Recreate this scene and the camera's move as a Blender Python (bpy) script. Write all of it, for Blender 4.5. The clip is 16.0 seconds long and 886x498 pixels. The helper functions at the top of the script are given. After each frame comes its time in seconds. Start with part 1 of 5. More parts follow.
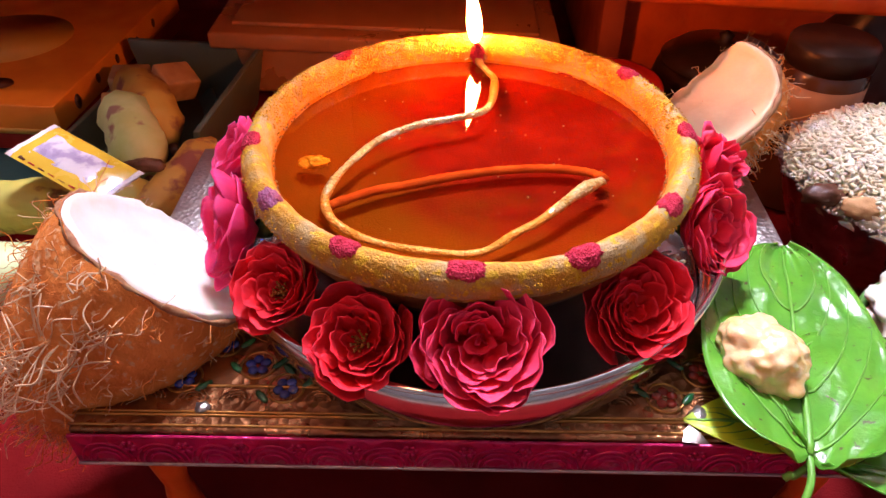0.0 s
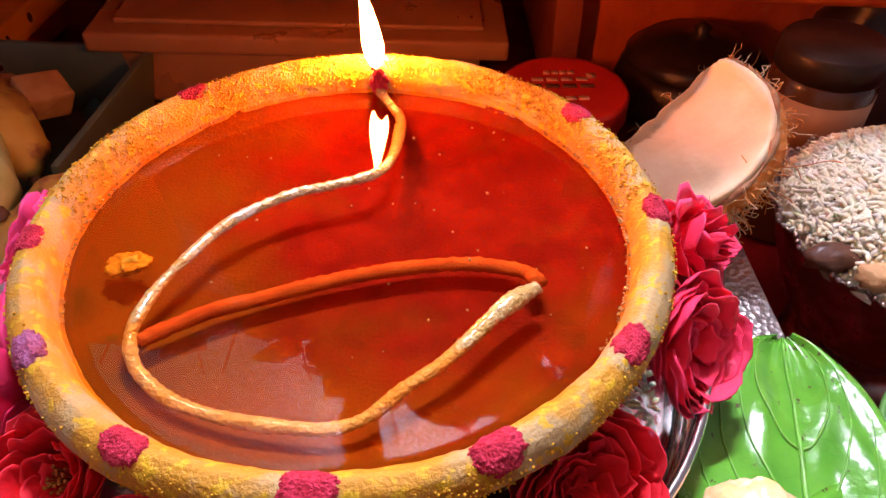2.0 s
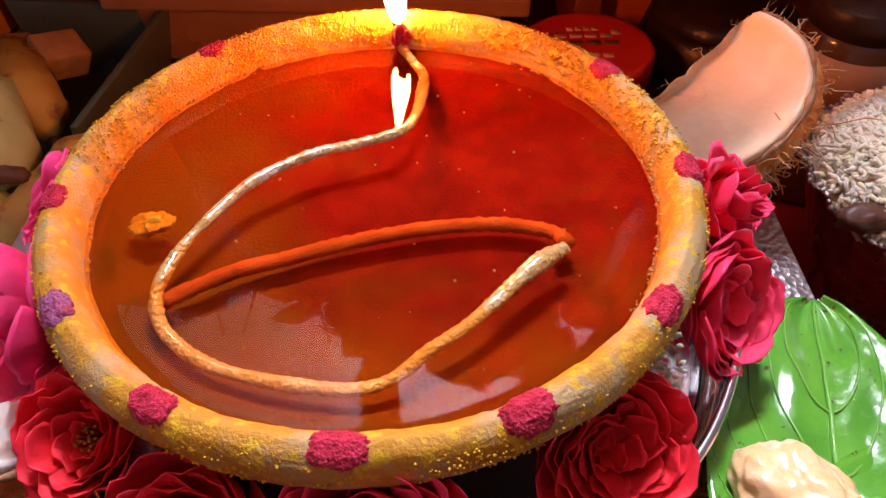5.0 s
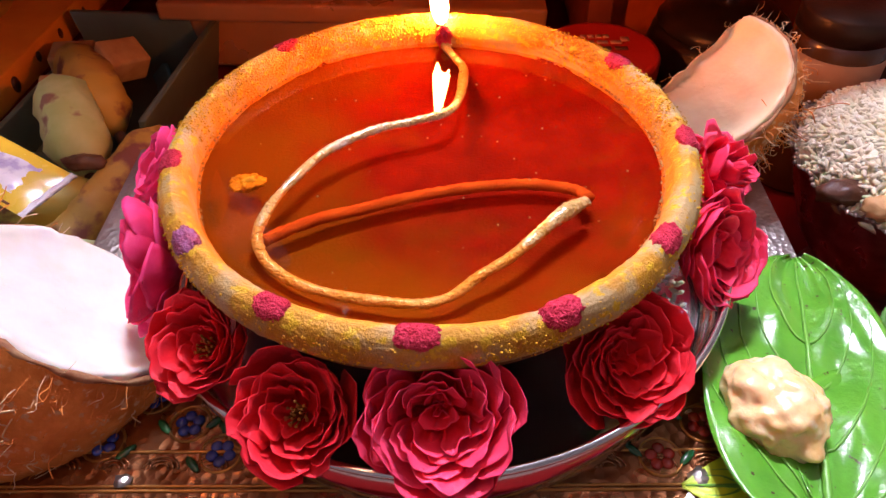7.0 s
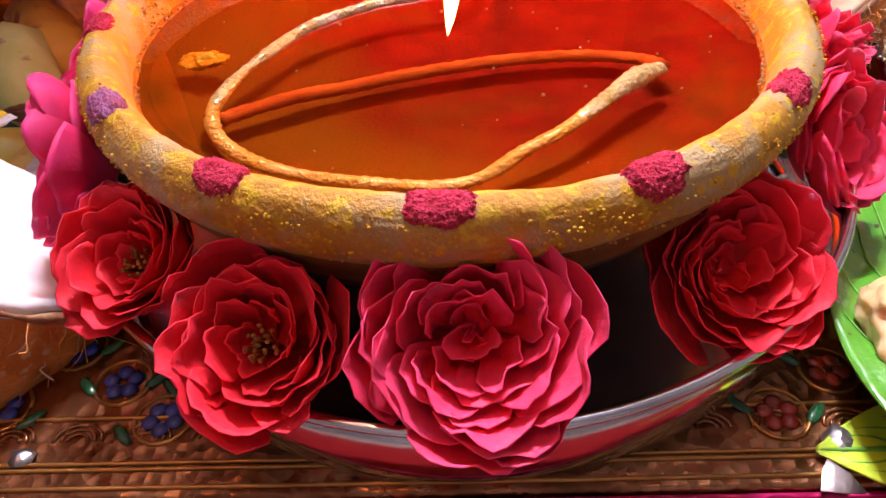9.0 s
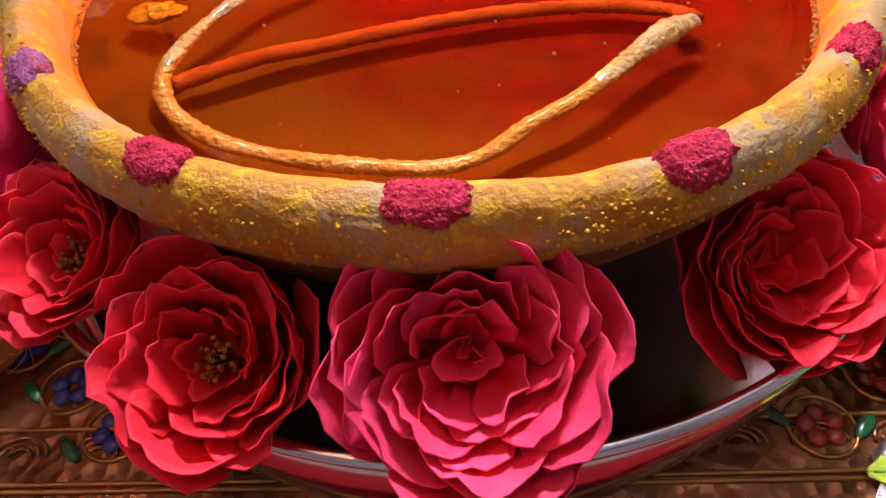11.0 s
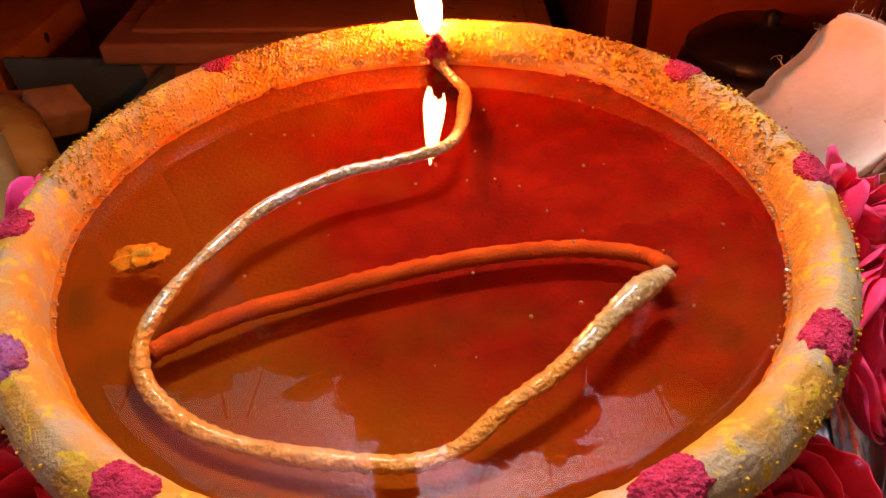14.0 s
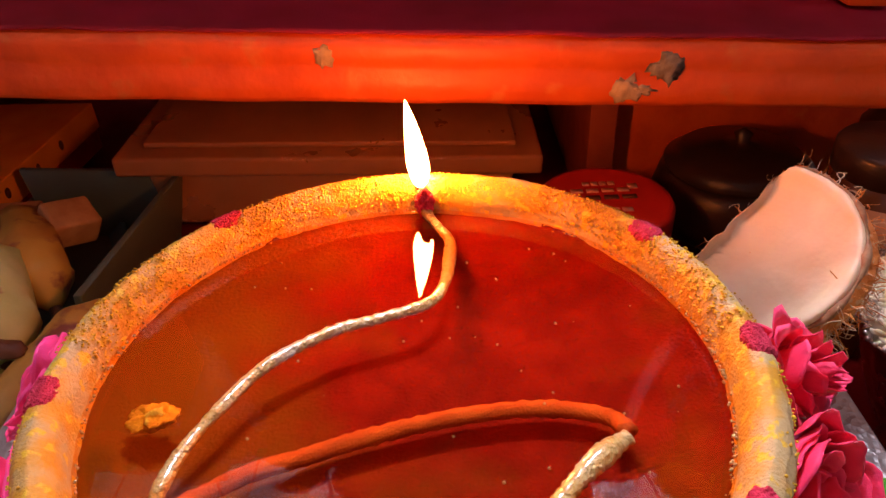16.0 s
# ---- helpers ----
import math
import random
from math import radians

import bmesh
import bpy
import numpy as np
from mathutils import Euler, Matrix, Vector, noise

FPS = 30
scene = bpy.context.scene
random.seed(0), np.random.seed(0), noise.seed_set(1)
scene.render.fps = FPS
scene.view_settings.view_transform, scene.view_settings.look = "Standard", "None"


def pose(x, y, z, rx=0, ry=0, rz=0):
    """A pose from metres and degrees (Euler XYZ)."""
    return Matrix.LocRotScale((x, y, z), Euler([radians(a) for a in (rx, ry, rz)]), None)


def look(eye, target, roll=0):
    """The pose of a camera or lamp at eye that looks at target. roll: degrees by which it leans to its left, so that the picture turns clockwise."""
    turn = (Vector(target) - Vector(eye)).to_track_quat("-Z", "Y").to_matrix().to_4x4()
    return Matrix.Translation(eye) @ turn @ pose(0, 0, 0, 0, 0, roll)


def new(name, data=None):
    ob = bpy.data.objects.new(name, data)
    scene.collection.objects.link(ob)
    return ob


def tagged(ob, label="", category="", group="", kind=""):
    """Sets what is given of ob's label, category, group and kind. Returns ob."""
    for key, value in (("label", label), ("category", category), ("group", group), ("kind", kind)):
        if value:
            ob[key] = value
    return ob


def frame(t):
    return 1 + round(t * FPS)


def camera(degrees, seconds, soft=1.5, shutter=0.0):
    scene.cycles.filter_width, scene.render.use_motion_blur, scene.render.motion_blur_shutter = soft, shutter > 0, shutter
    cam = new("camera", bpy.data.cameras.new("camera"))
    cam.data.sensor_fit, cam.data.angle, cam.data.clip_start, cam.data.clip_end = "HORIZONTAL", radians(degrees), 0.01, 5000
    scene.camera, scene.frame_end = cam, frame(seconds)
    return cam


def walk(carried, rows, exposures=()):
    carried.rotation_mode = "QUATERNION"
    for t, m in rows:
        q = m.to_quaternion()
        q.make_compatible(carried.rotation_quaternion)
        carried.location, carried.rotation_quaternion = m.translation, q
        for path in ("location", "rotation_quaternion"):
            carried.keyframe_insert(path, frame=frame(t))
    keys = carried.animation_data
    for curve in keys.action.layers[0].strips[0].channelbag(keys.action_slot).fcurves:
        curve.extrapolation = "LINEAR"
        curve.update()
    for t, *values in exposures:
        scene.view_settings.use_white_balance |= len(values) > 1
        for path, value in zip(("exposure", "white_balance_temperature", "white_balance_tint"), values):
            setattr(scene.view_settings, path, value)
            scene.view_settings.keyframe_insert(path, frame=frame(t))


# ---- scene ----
cam = camera(63.79, 16.0)
PATH = [
    (0, (0.0017, -0.2534, 0.2527), (-0.0424, 1.2680, -1.0448), -0.44),
    (0.5, (0.0022, -0.2309, 0.2467), (-0.0460, 1.2505, -1.0961), -0.28),
    (1, (-0.0008, -0.2061, 0.2400), (-0.0560, 1.2492, -1.1308), -0.25),
    (1.5, (0.0129, -0.1830, 0.2352), (0.0253, 1.2740, -1.1349), 0.54),
    (2, (0.0298, -0.1574, 0.2331), (0.0526, 1.3013, -1.1350), -0.26),
    (2.5, (0.0383, -0.1401, 0.2329), (0.0412, 1.3041, -1.1507), -1.13),
    (3, (0.0382, -0.1397, 0.2320), (0.0411, 1.2828, -1.1740), -1.08),
    (3.5, (0.0369, -0.1423, 0.2346), (0.0308, 1.2762, -1.1754), -1.29),
    (4, (0.0344, -0.1470, 0.2342), (0.0209, 1.2546, -1.1925), -1.25),
    (4.5, (0.0311, -0.1494, 0.2307), (0.0199, 1.2405, -1.2073), -1.04),
    (4.7, (0.0295, -0.1514, 0.2294), (0.0121, 1.2306, -1.2162), -1.29),
    (6.8, (0.0145, -0.1977, 0.2485), (-0.0179, 1.2377, -1.1438), -1.65),
    (7, (0.0146, -0.2016, 0.2473), (-0.0248, 1.2192, -1.1597), -1.72),
    (7.5, (0.0086, -0.2024, 0.2088), (-0.0238, 1.1277, -1.2844), -1.07),
    (8, (0.0056, -0.1973, 0.1801), (-0.0209, 1.1358, -1.3107), -1.96),
    (8.5, (0.0071, -0.1860, 0.1779), (-0.0432, 1.2879, -1.1730), -3.12),
    (8.7, (0.0066, -0.1838, 0.1784), (-0.0313, 1.3012, -1.1608), -2.50),
    (10.8, (0.0096, -0.1601, 0.1665), (-0.0422, 1.2247, -1.2756), -3.07),
    (11, (0.0086, -0.1584, 0.1670), (-0.0428, 1.2272, -1.2744), -3.03),
    (11.5, (0.0081, -0.1536, 0.1699), (-0.0512, 1.2349, -1.2683), -3.53),
    (12, (0.0095, -0.1482, 0.1738), (-0.0448, 1.2597, -1.2456), -3.49),
    (12.5, (0.0103, -0.1434, 0.1769), (-0.0454, 1.2783, -1.2286), -3.59),
    (13, (0.0097, -0.1419, 0.1824), (-0.0326, 1.3022, -1.2007), -2.79),
    (13.5, (0.0106, -0.1376, 0.1868), (-0.0259, 1.3625, -1.1354), -2.97),
    (14, (0.0132, -0.1333, 0.1930), (-0.0190, 1.4017, -1.0887), -2.99),
    (14.5, (0.0161, -0.1291, 0.2009), (-0.0049, 1.4297, -1.0520), -3.09),
    (15, (0.0168, -0.1285, 0.2056), (-0.0036, 1.4417, -1.0329), -3.10),
    (15.5, (0.0171, -0.1317, 0.2154), (-0.0019, 1.4766, -0.9733), -2.84),
    (16, (0.0180, -0.1340, 0.2236), (-0.0014, 1.5144, -0.9089), -2.75),
]
walk(cam, [(t, look(eye, target, roll)) for t, eye, target, roll in PATH],
     ((0.0, 0.15), (1.5, 0.1), (2.5, -0.15), (4.5, -0.3), (7.0, -0.05), (8.0, 0.2), (8.7, 0.15), (11.0, -0.1), (12.0, -0.3), (12.5, -0.25), (13.5, -0.25), (14.0, -0.45), (16.0, -0.4)))

# ---- light ----
world = bpy.data.worlds.new("room_air")
world.use_nodes = True
world.node_tree.nodes["Background"].inputs[0].default_value = (1.0, 0.82, 0.7, 1)
world.node_tree.nodes["Background"].inputs[1].default_value = 0.02
scene.world = world

scene.view_settings.exposure = 0.0


# ---- building helpers ----
def part(name, bm, material, parent=None, label="", smooth=True):
    """Link a bmesh as one mesh object under a thing or a part."""
    me = bpy.data.meshes.new(name)
    bm.to_mesh(me)
    bm.free()
    if smooth:
        me.shade_smooth()
    me.materials.append(material)
    ob = new(name, me)
    if parent is not None:
        ob.parent = parent
    if label:
        ob["label"] = label
    return ob


def share(name, me, parent, m):
    """Another object on the same mesh."""
    ob = new(name, me)
    ob.parent = parent
    ob.matrix_basis = m
    return ob


def thing(name, label, category, m=None, group="", kind=""):
    ob = new(name)
    ob.empty_display_size = 0.01
    if m is not None:
        ob.matrix_basis = m
    return tagged(ob, label, category, group, kind)


def lathe(profile, n=96, close=True, wobble=0.0, seed=0.0):
    """A turned solid from (radius, height) pairs."""
    bm = bmesh.new()
    rings = []
    for r, z in profile:
        ring = []
        for i in range(n):
            a = 2 * math.pi * i / n
            k = 1 + wobble * noise.noise((math.cos(a) * 1.5 + seed, math.sin(a) * 1.5, z * 30))
            ring.append(bm.verts.new((r * k * math.cos(a), r * k * math.sin(a), z)))
        rings.append(ring)
    for a, b in zip(rings, rings[1:]):
        for i in range(n):
            bm.faces.new((a[i], a[(i + 1) % n], b[(i + 1) % n], b[i]))
    if close:
        for ring in (rings[0], rings[-1]):
            try:
                bm.faces.new(ring)
            except ValueError:
                pass
    bmesh.ops.recalc_face_normals(bm, faces=bm.faces)
    return bm


def box(x0, x1, y0, y1, z0, z1, bevel=0.0, segments=2, bm=None):
    own = bm is None
    bm = bm or bmesh.new()
    vs = [bm.verts.new(p) for p in ((x0, y0, z0), (x1, y0, z0), (x1, y1, z0), (x0, y1, z0), (x0, y0, z1), (x1, y0, z1), (x1, y1, z1), (x0, y1, z1))]
    for f in ((0, 3, 2, 1), (4, 5, 6, 7), (0, 1, 5, 4), (1, 2, 6, 5), (2, 3, 7, 6), (3, 0, 4, 7)):
        bm.faces.new([vs[i] for i in f])
    if bevel and own:
        bmesh.ops.bevel(bm, geom=list(bm.edges), offset=bevel, segments=segments, affect="EDGES", profile=0.6)
    return bm


def smooth_line(points, steps=6):
    """Catmull-Rom through control points."""
    pts = [Vector(p) for p in points]
    pts = [2 * pts[0] - pts[1]] + pts + [2 * pts[-1] - pts[-2]]
    out = []
    for a, b, c, d in zip(pts, pts[1:], pts[2:], pts[3:]):
        for i in range(steps):
            t = i / steps
            out.append(0.5 * (2 * b + (c - a) * t + (2 * a - 5 * b + 4 * c - d) * t * t + (3 * b - a - 3 * c + d) * t ** 3))
    out.append(pts[-2])
    return out


def tube(line, radius, n=10, bm=None, lobes=0, twist=0.0, cap=True):
    """A tube along a line; radius is a number or a function of 0..1; lobes and twist make it a twisted cord."""
    bm = bm or bmesh.new()
    rings, up = [], Vector((0, 0, 1))
    length = 0.0
    for i, p in enumerate(line):
        d = (line[min(i + 1, len(line) - 1)] - line[max(i - 1, 0)]).normalized()
        if abs(d.dot(up)) > 0.95:
            up = Vector((0, 1, 0)) if abs(d.y) < 0.9 else Vector((1, 0, 0))
        side = d.cross(up).normalized()
        up = side.cross(d).normalized()
        if i:
            length += (p - line[i - 1]).length
        r = radius(i / (len(line) - 1)) if callable(radius) else radius
        ring = []
        for k in range(n):
            a = 2 * math.pi * k / n
            rr = r * (1 + 0.09 * math.cos(lobes * a + twist * length + 3 * noise.noise(p * 60))) * (1 + 0.12 * noise.noise(p * 500)) if lobes else r
            ring.append(bm.verts.new(p + rr * (math.cos(a) * side + math.sin(a) * up)))
        rings.append(ring)
    for a, b in zip(rings, rings[1:]):
        for k in range(n):
            bm.faces.new((a[k], a[(k + 1) % n], b[(k + 1) % n], b[k]))
    if cap:
        bm.faces.new(rings[0][::-1])
        bm.faces.new(rings[-1])
    return bm


def lump(radius, scale=(1, 1, 1), rough=0.2, freq=2.0, seed=0.0, sub=4):
    """A knobbly closed lump."""
    bm = bmesh.new()
    bmesh.ops.create_icosphere(bm, subdivisions=sub, radius=1.0)
    for v in bm.verts:
        d = v.co.normalized()
        k = 1 + rough * noise.noise(d * freq + Vector((seed, seed * 0.7, 0))) + 0.35 * rough * noise.noise(d * freq * 3.1 + Vector((0, seed, seed)))
        v.co = Vector((d.x * scale[0], d.y * scale[1], d.z * scale[2])) * radius * k
    return bm


def aim(place, normal, spin=0.0):
    """A pose whose z axis points along normal."""
    q = Vector(normal).to_track_quat("Z", "Y")
    return Matrix.Translation(place) @ q.to_matrix().to_4x4() @ Matrix.Rotation(radians(spin), 4, "Z")


# ---- materials ----
def mat(name, base, other=None, rough=0.5, metal=0.0, scale=60.0, mix=(0.4, 0.65), bump=0.2, grain=400.0, depth=0.001,
        rough_vary=0.12, random=0.0, coat=0.0, sss=0.0, sss_radius=(0.004, 0.002, 0.001), transmission=0.0, ior=1.45, sheen=0.0, spots=None, voronoi=False, tip=None, spec=0.5):
    """A surface with two colours mixed by coarse noise, fine grain in relief, and uneven gloss."""
    m = bpy.data.materials.new(name)
    m.use_nodes = True
    nt = m.node_tree
    n, link = nt.nodes, nt.links
    b = n["Principled BSDF"]
    co = n.new("ShaderNodeTexCoord")
    coarse = n.new("ShaderNodeTexNoise")
    coarse.inputs["Scale"].default_value, coarse.inputs["Detail"].default_value = scale, 6
    link.new(co.outputs["Object"], coarse.inputs["Vector"])
    ramp = n.new("ShaderNodeMapRange")
    ramp.inputs["From Min"].default_value, ramp.inputs["From Max"].default_value = mix
    link.new(coarse.outputs["Fac"], ramp.inputs["Value"])
    col = n.new("ShaderNodeMix")
    col.data_type = "RGBA"
    other = other or tuple(c * 0.7 for c in base)
    col.inputs["A"].default_value, col.inputs["B"].default_value = (*base, 1), (*other, 1)
    link.new(ramp.outputs["Result"], col.inputs["Factor"])
    out = col.outputs["Result"]
    if spots:
        colour, sscale, low, high = spots
        sn = n.new("ShaderNodeTexNoise")
        sn.inputs["Scale"].default_value, sn.inputs["Detail"].default_value = sscale, 4
        link.new(co.outputs["Object"], sn.inputs["Vector"])
        sr = n.new("ShaderNodeMapRange")
        sr.inputs["From Min"].default_value, sr.inputs["From Max"].default_value = low, high
        link.new(sn.outputs["Fac"], sr.inputs["Value"])
        sm = n.new("ShaderNodeMix")
        sm.data_type = "RGBA"
        link.new(sr.outputs["Result"], sm.inputs["Factor"])
        link.new(out, sm.inputs["A"])
        sm.inputs["B"].default_value = (*colour, 1)
        out = sm.outputs["Result"]
    if tip:
        sep = n.new("ShaderNodeSeparateXYZ")
        link.new(co.outputs["Generated"], sep.inputs["Vector"])
        tr = n.new("ShaderNodeMapRange")
        tr.inputs["From Min"].default_value, tr.inputs["From Max"].default_value = 0.45, 1.05
        link.new(sep.outputs["Z"], tr.inputs["Value"])
        tm = n.new("ShaderNodeMix")
        tm.data_type = "RGBA"
        link.new(tr.outputs["Result"], tm.inputs["Factor"])
        link.new(out, tm.inputs["A"])
        tm.inputs["B"].default_value = (*tip, 1)
        out = tm.outputs["Result"]
    if random:
        info = n.new("ShaderNodeObjectInfo")
        mr = n.new("ShaderNodeMapRange")
        mr.inputs["To Min"].default_value, mr.inputs["To Max"].default_value = 1 - random, 1 + random
        link.new(info.outputs["Random"], mr.inputs["Value"])
        hsv = n.new("ShaderNodeHueSaturation")
        link.new(mr.outputs["Result"], hsv.inputs["Value"])
        link.new(out, hsv.inputs["Color"])
        out = hsv.outputs["Color"]
    link.new(out, b.inputs["Base Color"])
    fine = n.new("ShaderNodeTexVoronoi" if voronoi else "ShaderNodeTexNoise")
    fine.inputs["Scale"].default_value = grain
    if not voronoi:
        fine.inputs["Detail"].default_value = 5
    link.new(co.outputs["Object"], fine.inputs["Vector"])
    rr = n.new("ShaderNodeMapRange")
    rr.inputs["To Min"].default_value, rr.inputs["To Max"].default_value = max(0.0, rough - rough_vary), min(1.0, rough + rough_vary)
    link.new(coarse.outputs["Fac"], rr.inputs["Value"])
    link.new(rr.outputs["Result"], b.inputs["Roughness"])
    if bump:
        bp = n.new("ShaderNodeBump")
        bp.inputs["Strength"].default_value, bp.inputs["Distance"].default_value = bump, depth
        link.new(fine.outputs["Distance" if voronoi else "Fac"], bp.inputs["Height"])
        link.new(bp.outputs["Normal"], b.inputs["Normal"])
    b.inputs["Metallic"].default_value = metal
    b.inputs["Specular IOR Level"].default_value = spec
    b.inputs["Coat Weight"].default_value = coat
    b.inputs["Coat Roughness"].default_value = 0.15
    b.inputs["IOR"].default_value = ior
    b.inputs["Transmission Weight"].default_value = transmission
    b.inputs["Sheen Weight"].default_value = sheen
    if sss:
        b.inputs["Subsurface Weight"].default_value = sss
        b.inputs["Subsurface Radius"].default_value = sss_radius
        b.inputs["Subsurface Scale"].default_value = 1.0
    return m


def glow(name, colour, strength):
    m = bpy.data.materials.new(name)
    m.use_nodes = True
    b = m.node_tree.nodes["Principled BSDF"]
    b.inputs["Base Color"].default_value = (0, 0, 0, 1)
    b.inputs["Emission Color"].default_value = (*colour, 1)
    b.inputs["Emission Strength"].default_value = strength
    return m


turmeric = mat("turmeric_paste_on_clay", (0.49, 0.235, 0.012), (0.42, 0.30, 0.13), rough=0.55, scale=75, mix=(0.46, 0.60), bump=0.6, grain=1100, depth=0.0012,
               spots=((0.60, 0.37, 0.012), 270, 0.56, 0.62))
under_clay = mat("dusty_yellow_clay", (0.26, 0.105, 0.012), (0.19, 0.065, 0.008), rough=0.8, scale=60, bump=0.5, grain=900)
# clay darkened to hold the shade that lies under the bowl
shaded_clay = mat("undershade_clay", (0.055, 0.022, 0.012), (0.035, 0.014, 0.008), rough=0.8, scale=50, bump=0.4, grain=700)
kumkum = mat("kumkum_powder", (0.62, 0.030, 0.080), (0.46, 0.014, 0.042), rough=0.9, scale=400, bump=1.0, grain=1300, depth=0.0016)
kumkum_oily = mat("oily_lavender_kumkum", (0.34, 0.10, 0.24), (0.28, 0.03, 0.08), rough=0.45, scale=240, bump=0.8, grain=1200, depth=0.0014)
crumb = mat("turmeric_crumbs", (0.66, 0.40, 0.015), (0.55, 0.28, 0.015), rough=0.9, scale=500, bump=0.5, grain=2000)
sunk_turmeric = mat("oily_turmeric_lump", (0.55, 0.27, 0.02), (0.45, 0.18, 0.015), spec=0.0, rough=0.5, scale=400, bump=0.6, grain=1500)
cotton = mat("oil_soaked_cotton", (0.50, 0.31, 0.07), (0.56, 0.40, 0.15), rough=0.30, scale=120, bump=1.0, grain=700, depth=0.0020, coat=1.0, spots=((0.66, 0.54, 0.32), 90, 0.62, 0.72))
cotton_sunk = mat("sunken_cotton", (0.34, 0.075, 0.016), (0.27, 0.05, 0.012), spec=0.0, rough=0.6, scale=120, bump=0.5, grain=1500)
char = mat("charred_wick", (0.02, 0.012, 0.01), (0.1, 0.02, 0.02), rough=0.9, scale=300, bump=0.8, grain=1500)
steel = mat("polished_steel", (0.78, 0.77, 0.76), (0.7, 0.69, 0.68), rough=0.15, metal=1.0, scale=50, bump=0.04, grain=300, rough_vary=0.05)
old_silver = mat("tarnished_silver", (0.52, 0.46, 0.42), (0.32, 0.25, 0.22), rough=0.3, metal=1.0, scale=90, bump=0.2, grain=400)
petal_mat = mat("rose_petal", (0.84, 0.014, 0.045), (0.70, 0.008, 0.026), rough=0.6, scale=140, bump=0.22, grain=900, sheen=0.02, random=0.15, tip=(0.92, 0.05, 0.15), sss=0.22, sss_radius=(0.004, 0.0006, 0.0006), spec=0.3)
petal_bright = mat("crimson_petal", (0.80, 0.014, 0.040), (0.70, 0.008, 0.022), rough=0.6, scale=140, bump=0.22, grain=900, sheen=0.02, random=0.12, tip=(0.95, 0.06, 0.16), sss=0.22, sss_radius=(0.004, 0.0006, 0.0008), spec=0.3)
petal_pink = mat("magenta_petal", (0.80, 0.016, 0.085), (0.70, 0.009, 0.04), rough=0.6, scale=140, bump=0.22, grain=900, sheen=0.02, random=0.15, tip=(0.88, 0.06, 0.24), sss=0.22, sss_radius=(0.004, 0.0006, 0.0008), spec=0.3)
petal_red = mat("deep_red_petal", (0.70, 0.007, 0.011), (0.56, 0.004, 0.006), rough=0.6, scale=140, bump=0.22, grain=900, sheen=0.02, random=0.15, tip=(0.88, 0.025, 0.050), sss=0.22, sss_radius=(0.004, 0.0006, 0.0006), spec=0.3)
stamen_mat = mat("rose_stamens", (0.45, 0.22, 0.03), (0.25, 0.08, 0.02), rough=0.8, scale=300, bump=0.6, grain=1500)
sepal_mat = mat("sepal_green", (0.09, 0.16, 0.03), (0.05, 0.1, 0.02), rough=0.6, scale=100)
leaf_mat = mat("betel_leaf", (0.10, 0.34, 0.028), (0.065, 0.26, 0.022), rough=0.24, scale=45, bump=0.5, grain=160, depth=0.0014, coat=0.6, sss=0.1, spots=((0.06, 0.05, 0.02), 330, 0.66, 0.69))
vein_mat = mat("leaf_vein", (0.14, 0.39, 0.045), (0.11, 0.33, 0.035), rough=0.4, scale=80)
# bright yellow-green of the betel leaf mirrored in the copper foil
leaf_reflection = mat("leaf_reflection", (0.55, 0.72, 0.03), (0.42, 0.62, 0.03), rough=0.32, scale=60, bump=0.3, grain=300, coat=0.3)
jaggery_mat = mat("soft_jaggery", (0.86, 0.62, 0.34), (0.80, 0.50, 0.20), rough=0.28, scale=110, bump=0.35, grain=420, depth=0.0010, coat=0.4, sss=0.4, sss_radius=(0.006, 0.003, 0.0015), spots=((0.92, 0.84, 0.68), 90, 0.6, 0.7))
flesh = mat("coconut_flesh", (0.88, 0.86, 0.80), (0.84, 0.78, 0.68), rough=0.42, scale=70, bump=0.25, grain=300, sss=0.2)
# white flesh with the flame's warm light mixed into its colour
flesh_warm = mat("flame_tinted_flesh", (0.88, 0.68, 0.45), (0.84, 0.60, 0.37), rough=0.42, scale=70, bump=0.25, grain=300, sss=0.2)
husk = mat("coconut_husk", (0.82, 0.30, 0.060), (0.60, 0.18, 0.030), rough=0.85, scale=90, bump=0.6, grain=500, depth=0.0015, spots=((0.72, 0.42, 0.20), 300, 0.58, 0.66))
husk_pale = mat("pale_coir", (0.80, 0.60, 0.38), (0.66, 0.44, 0.22), rough=0.8, scale=200, bump=0.3)
skin = mat("coconut_inner_skin", (0.30, 0.12, 0.05), (0.42, 0.24, 0.12), rough=0.7, scale=250, bump=0.6)
rice = mat("boiled_rice", (0.93, 0.88, 0.68), (0.90, 0.80, 0.56), rough=0.42, scale=140, bump=0.2, grain=900, sss=0.25)
date_mat = mat("date_fruit", (0.09, 0.035, 0.02), (0.16, 0.07, 0.04), rough=0.35, scale=120, bump=0.6, grain=250)
pearl = mat("pearly_ball", (0.62, 0.58, 0.62), (0.55, 0.5, 0.55), rough=0.28, metal=0.5, scale=80, bump=0.03, coat=0.5)
copper = mat("embossed_copper_foil", (0.42, 0.19, 0.08), (0.17, 0.065, 0.025), rough=0.28, metal=0.85, scale=45, mix=(0.38, 0.58), bump=0.4, grain=270, depth=0.0018, voronoi=True)
silver_foil = mat("embossed_silver_foil", (0.50, 0.49, 0.47), (0.38, 0.36, 0.35), rough=0.32, metal=0.95, scale=80, bump=0.5, grain=420, depth=0.0010, voronoi=True)
magenta = mat("embossed_magenta_foil", (0.52, 0.014, 0.12), (0.34, 0.008, 0.06), rough=0.3, metal=0.3, scale=50, bump=0.9, grain=170, depth=0.0018, voronoi=True)
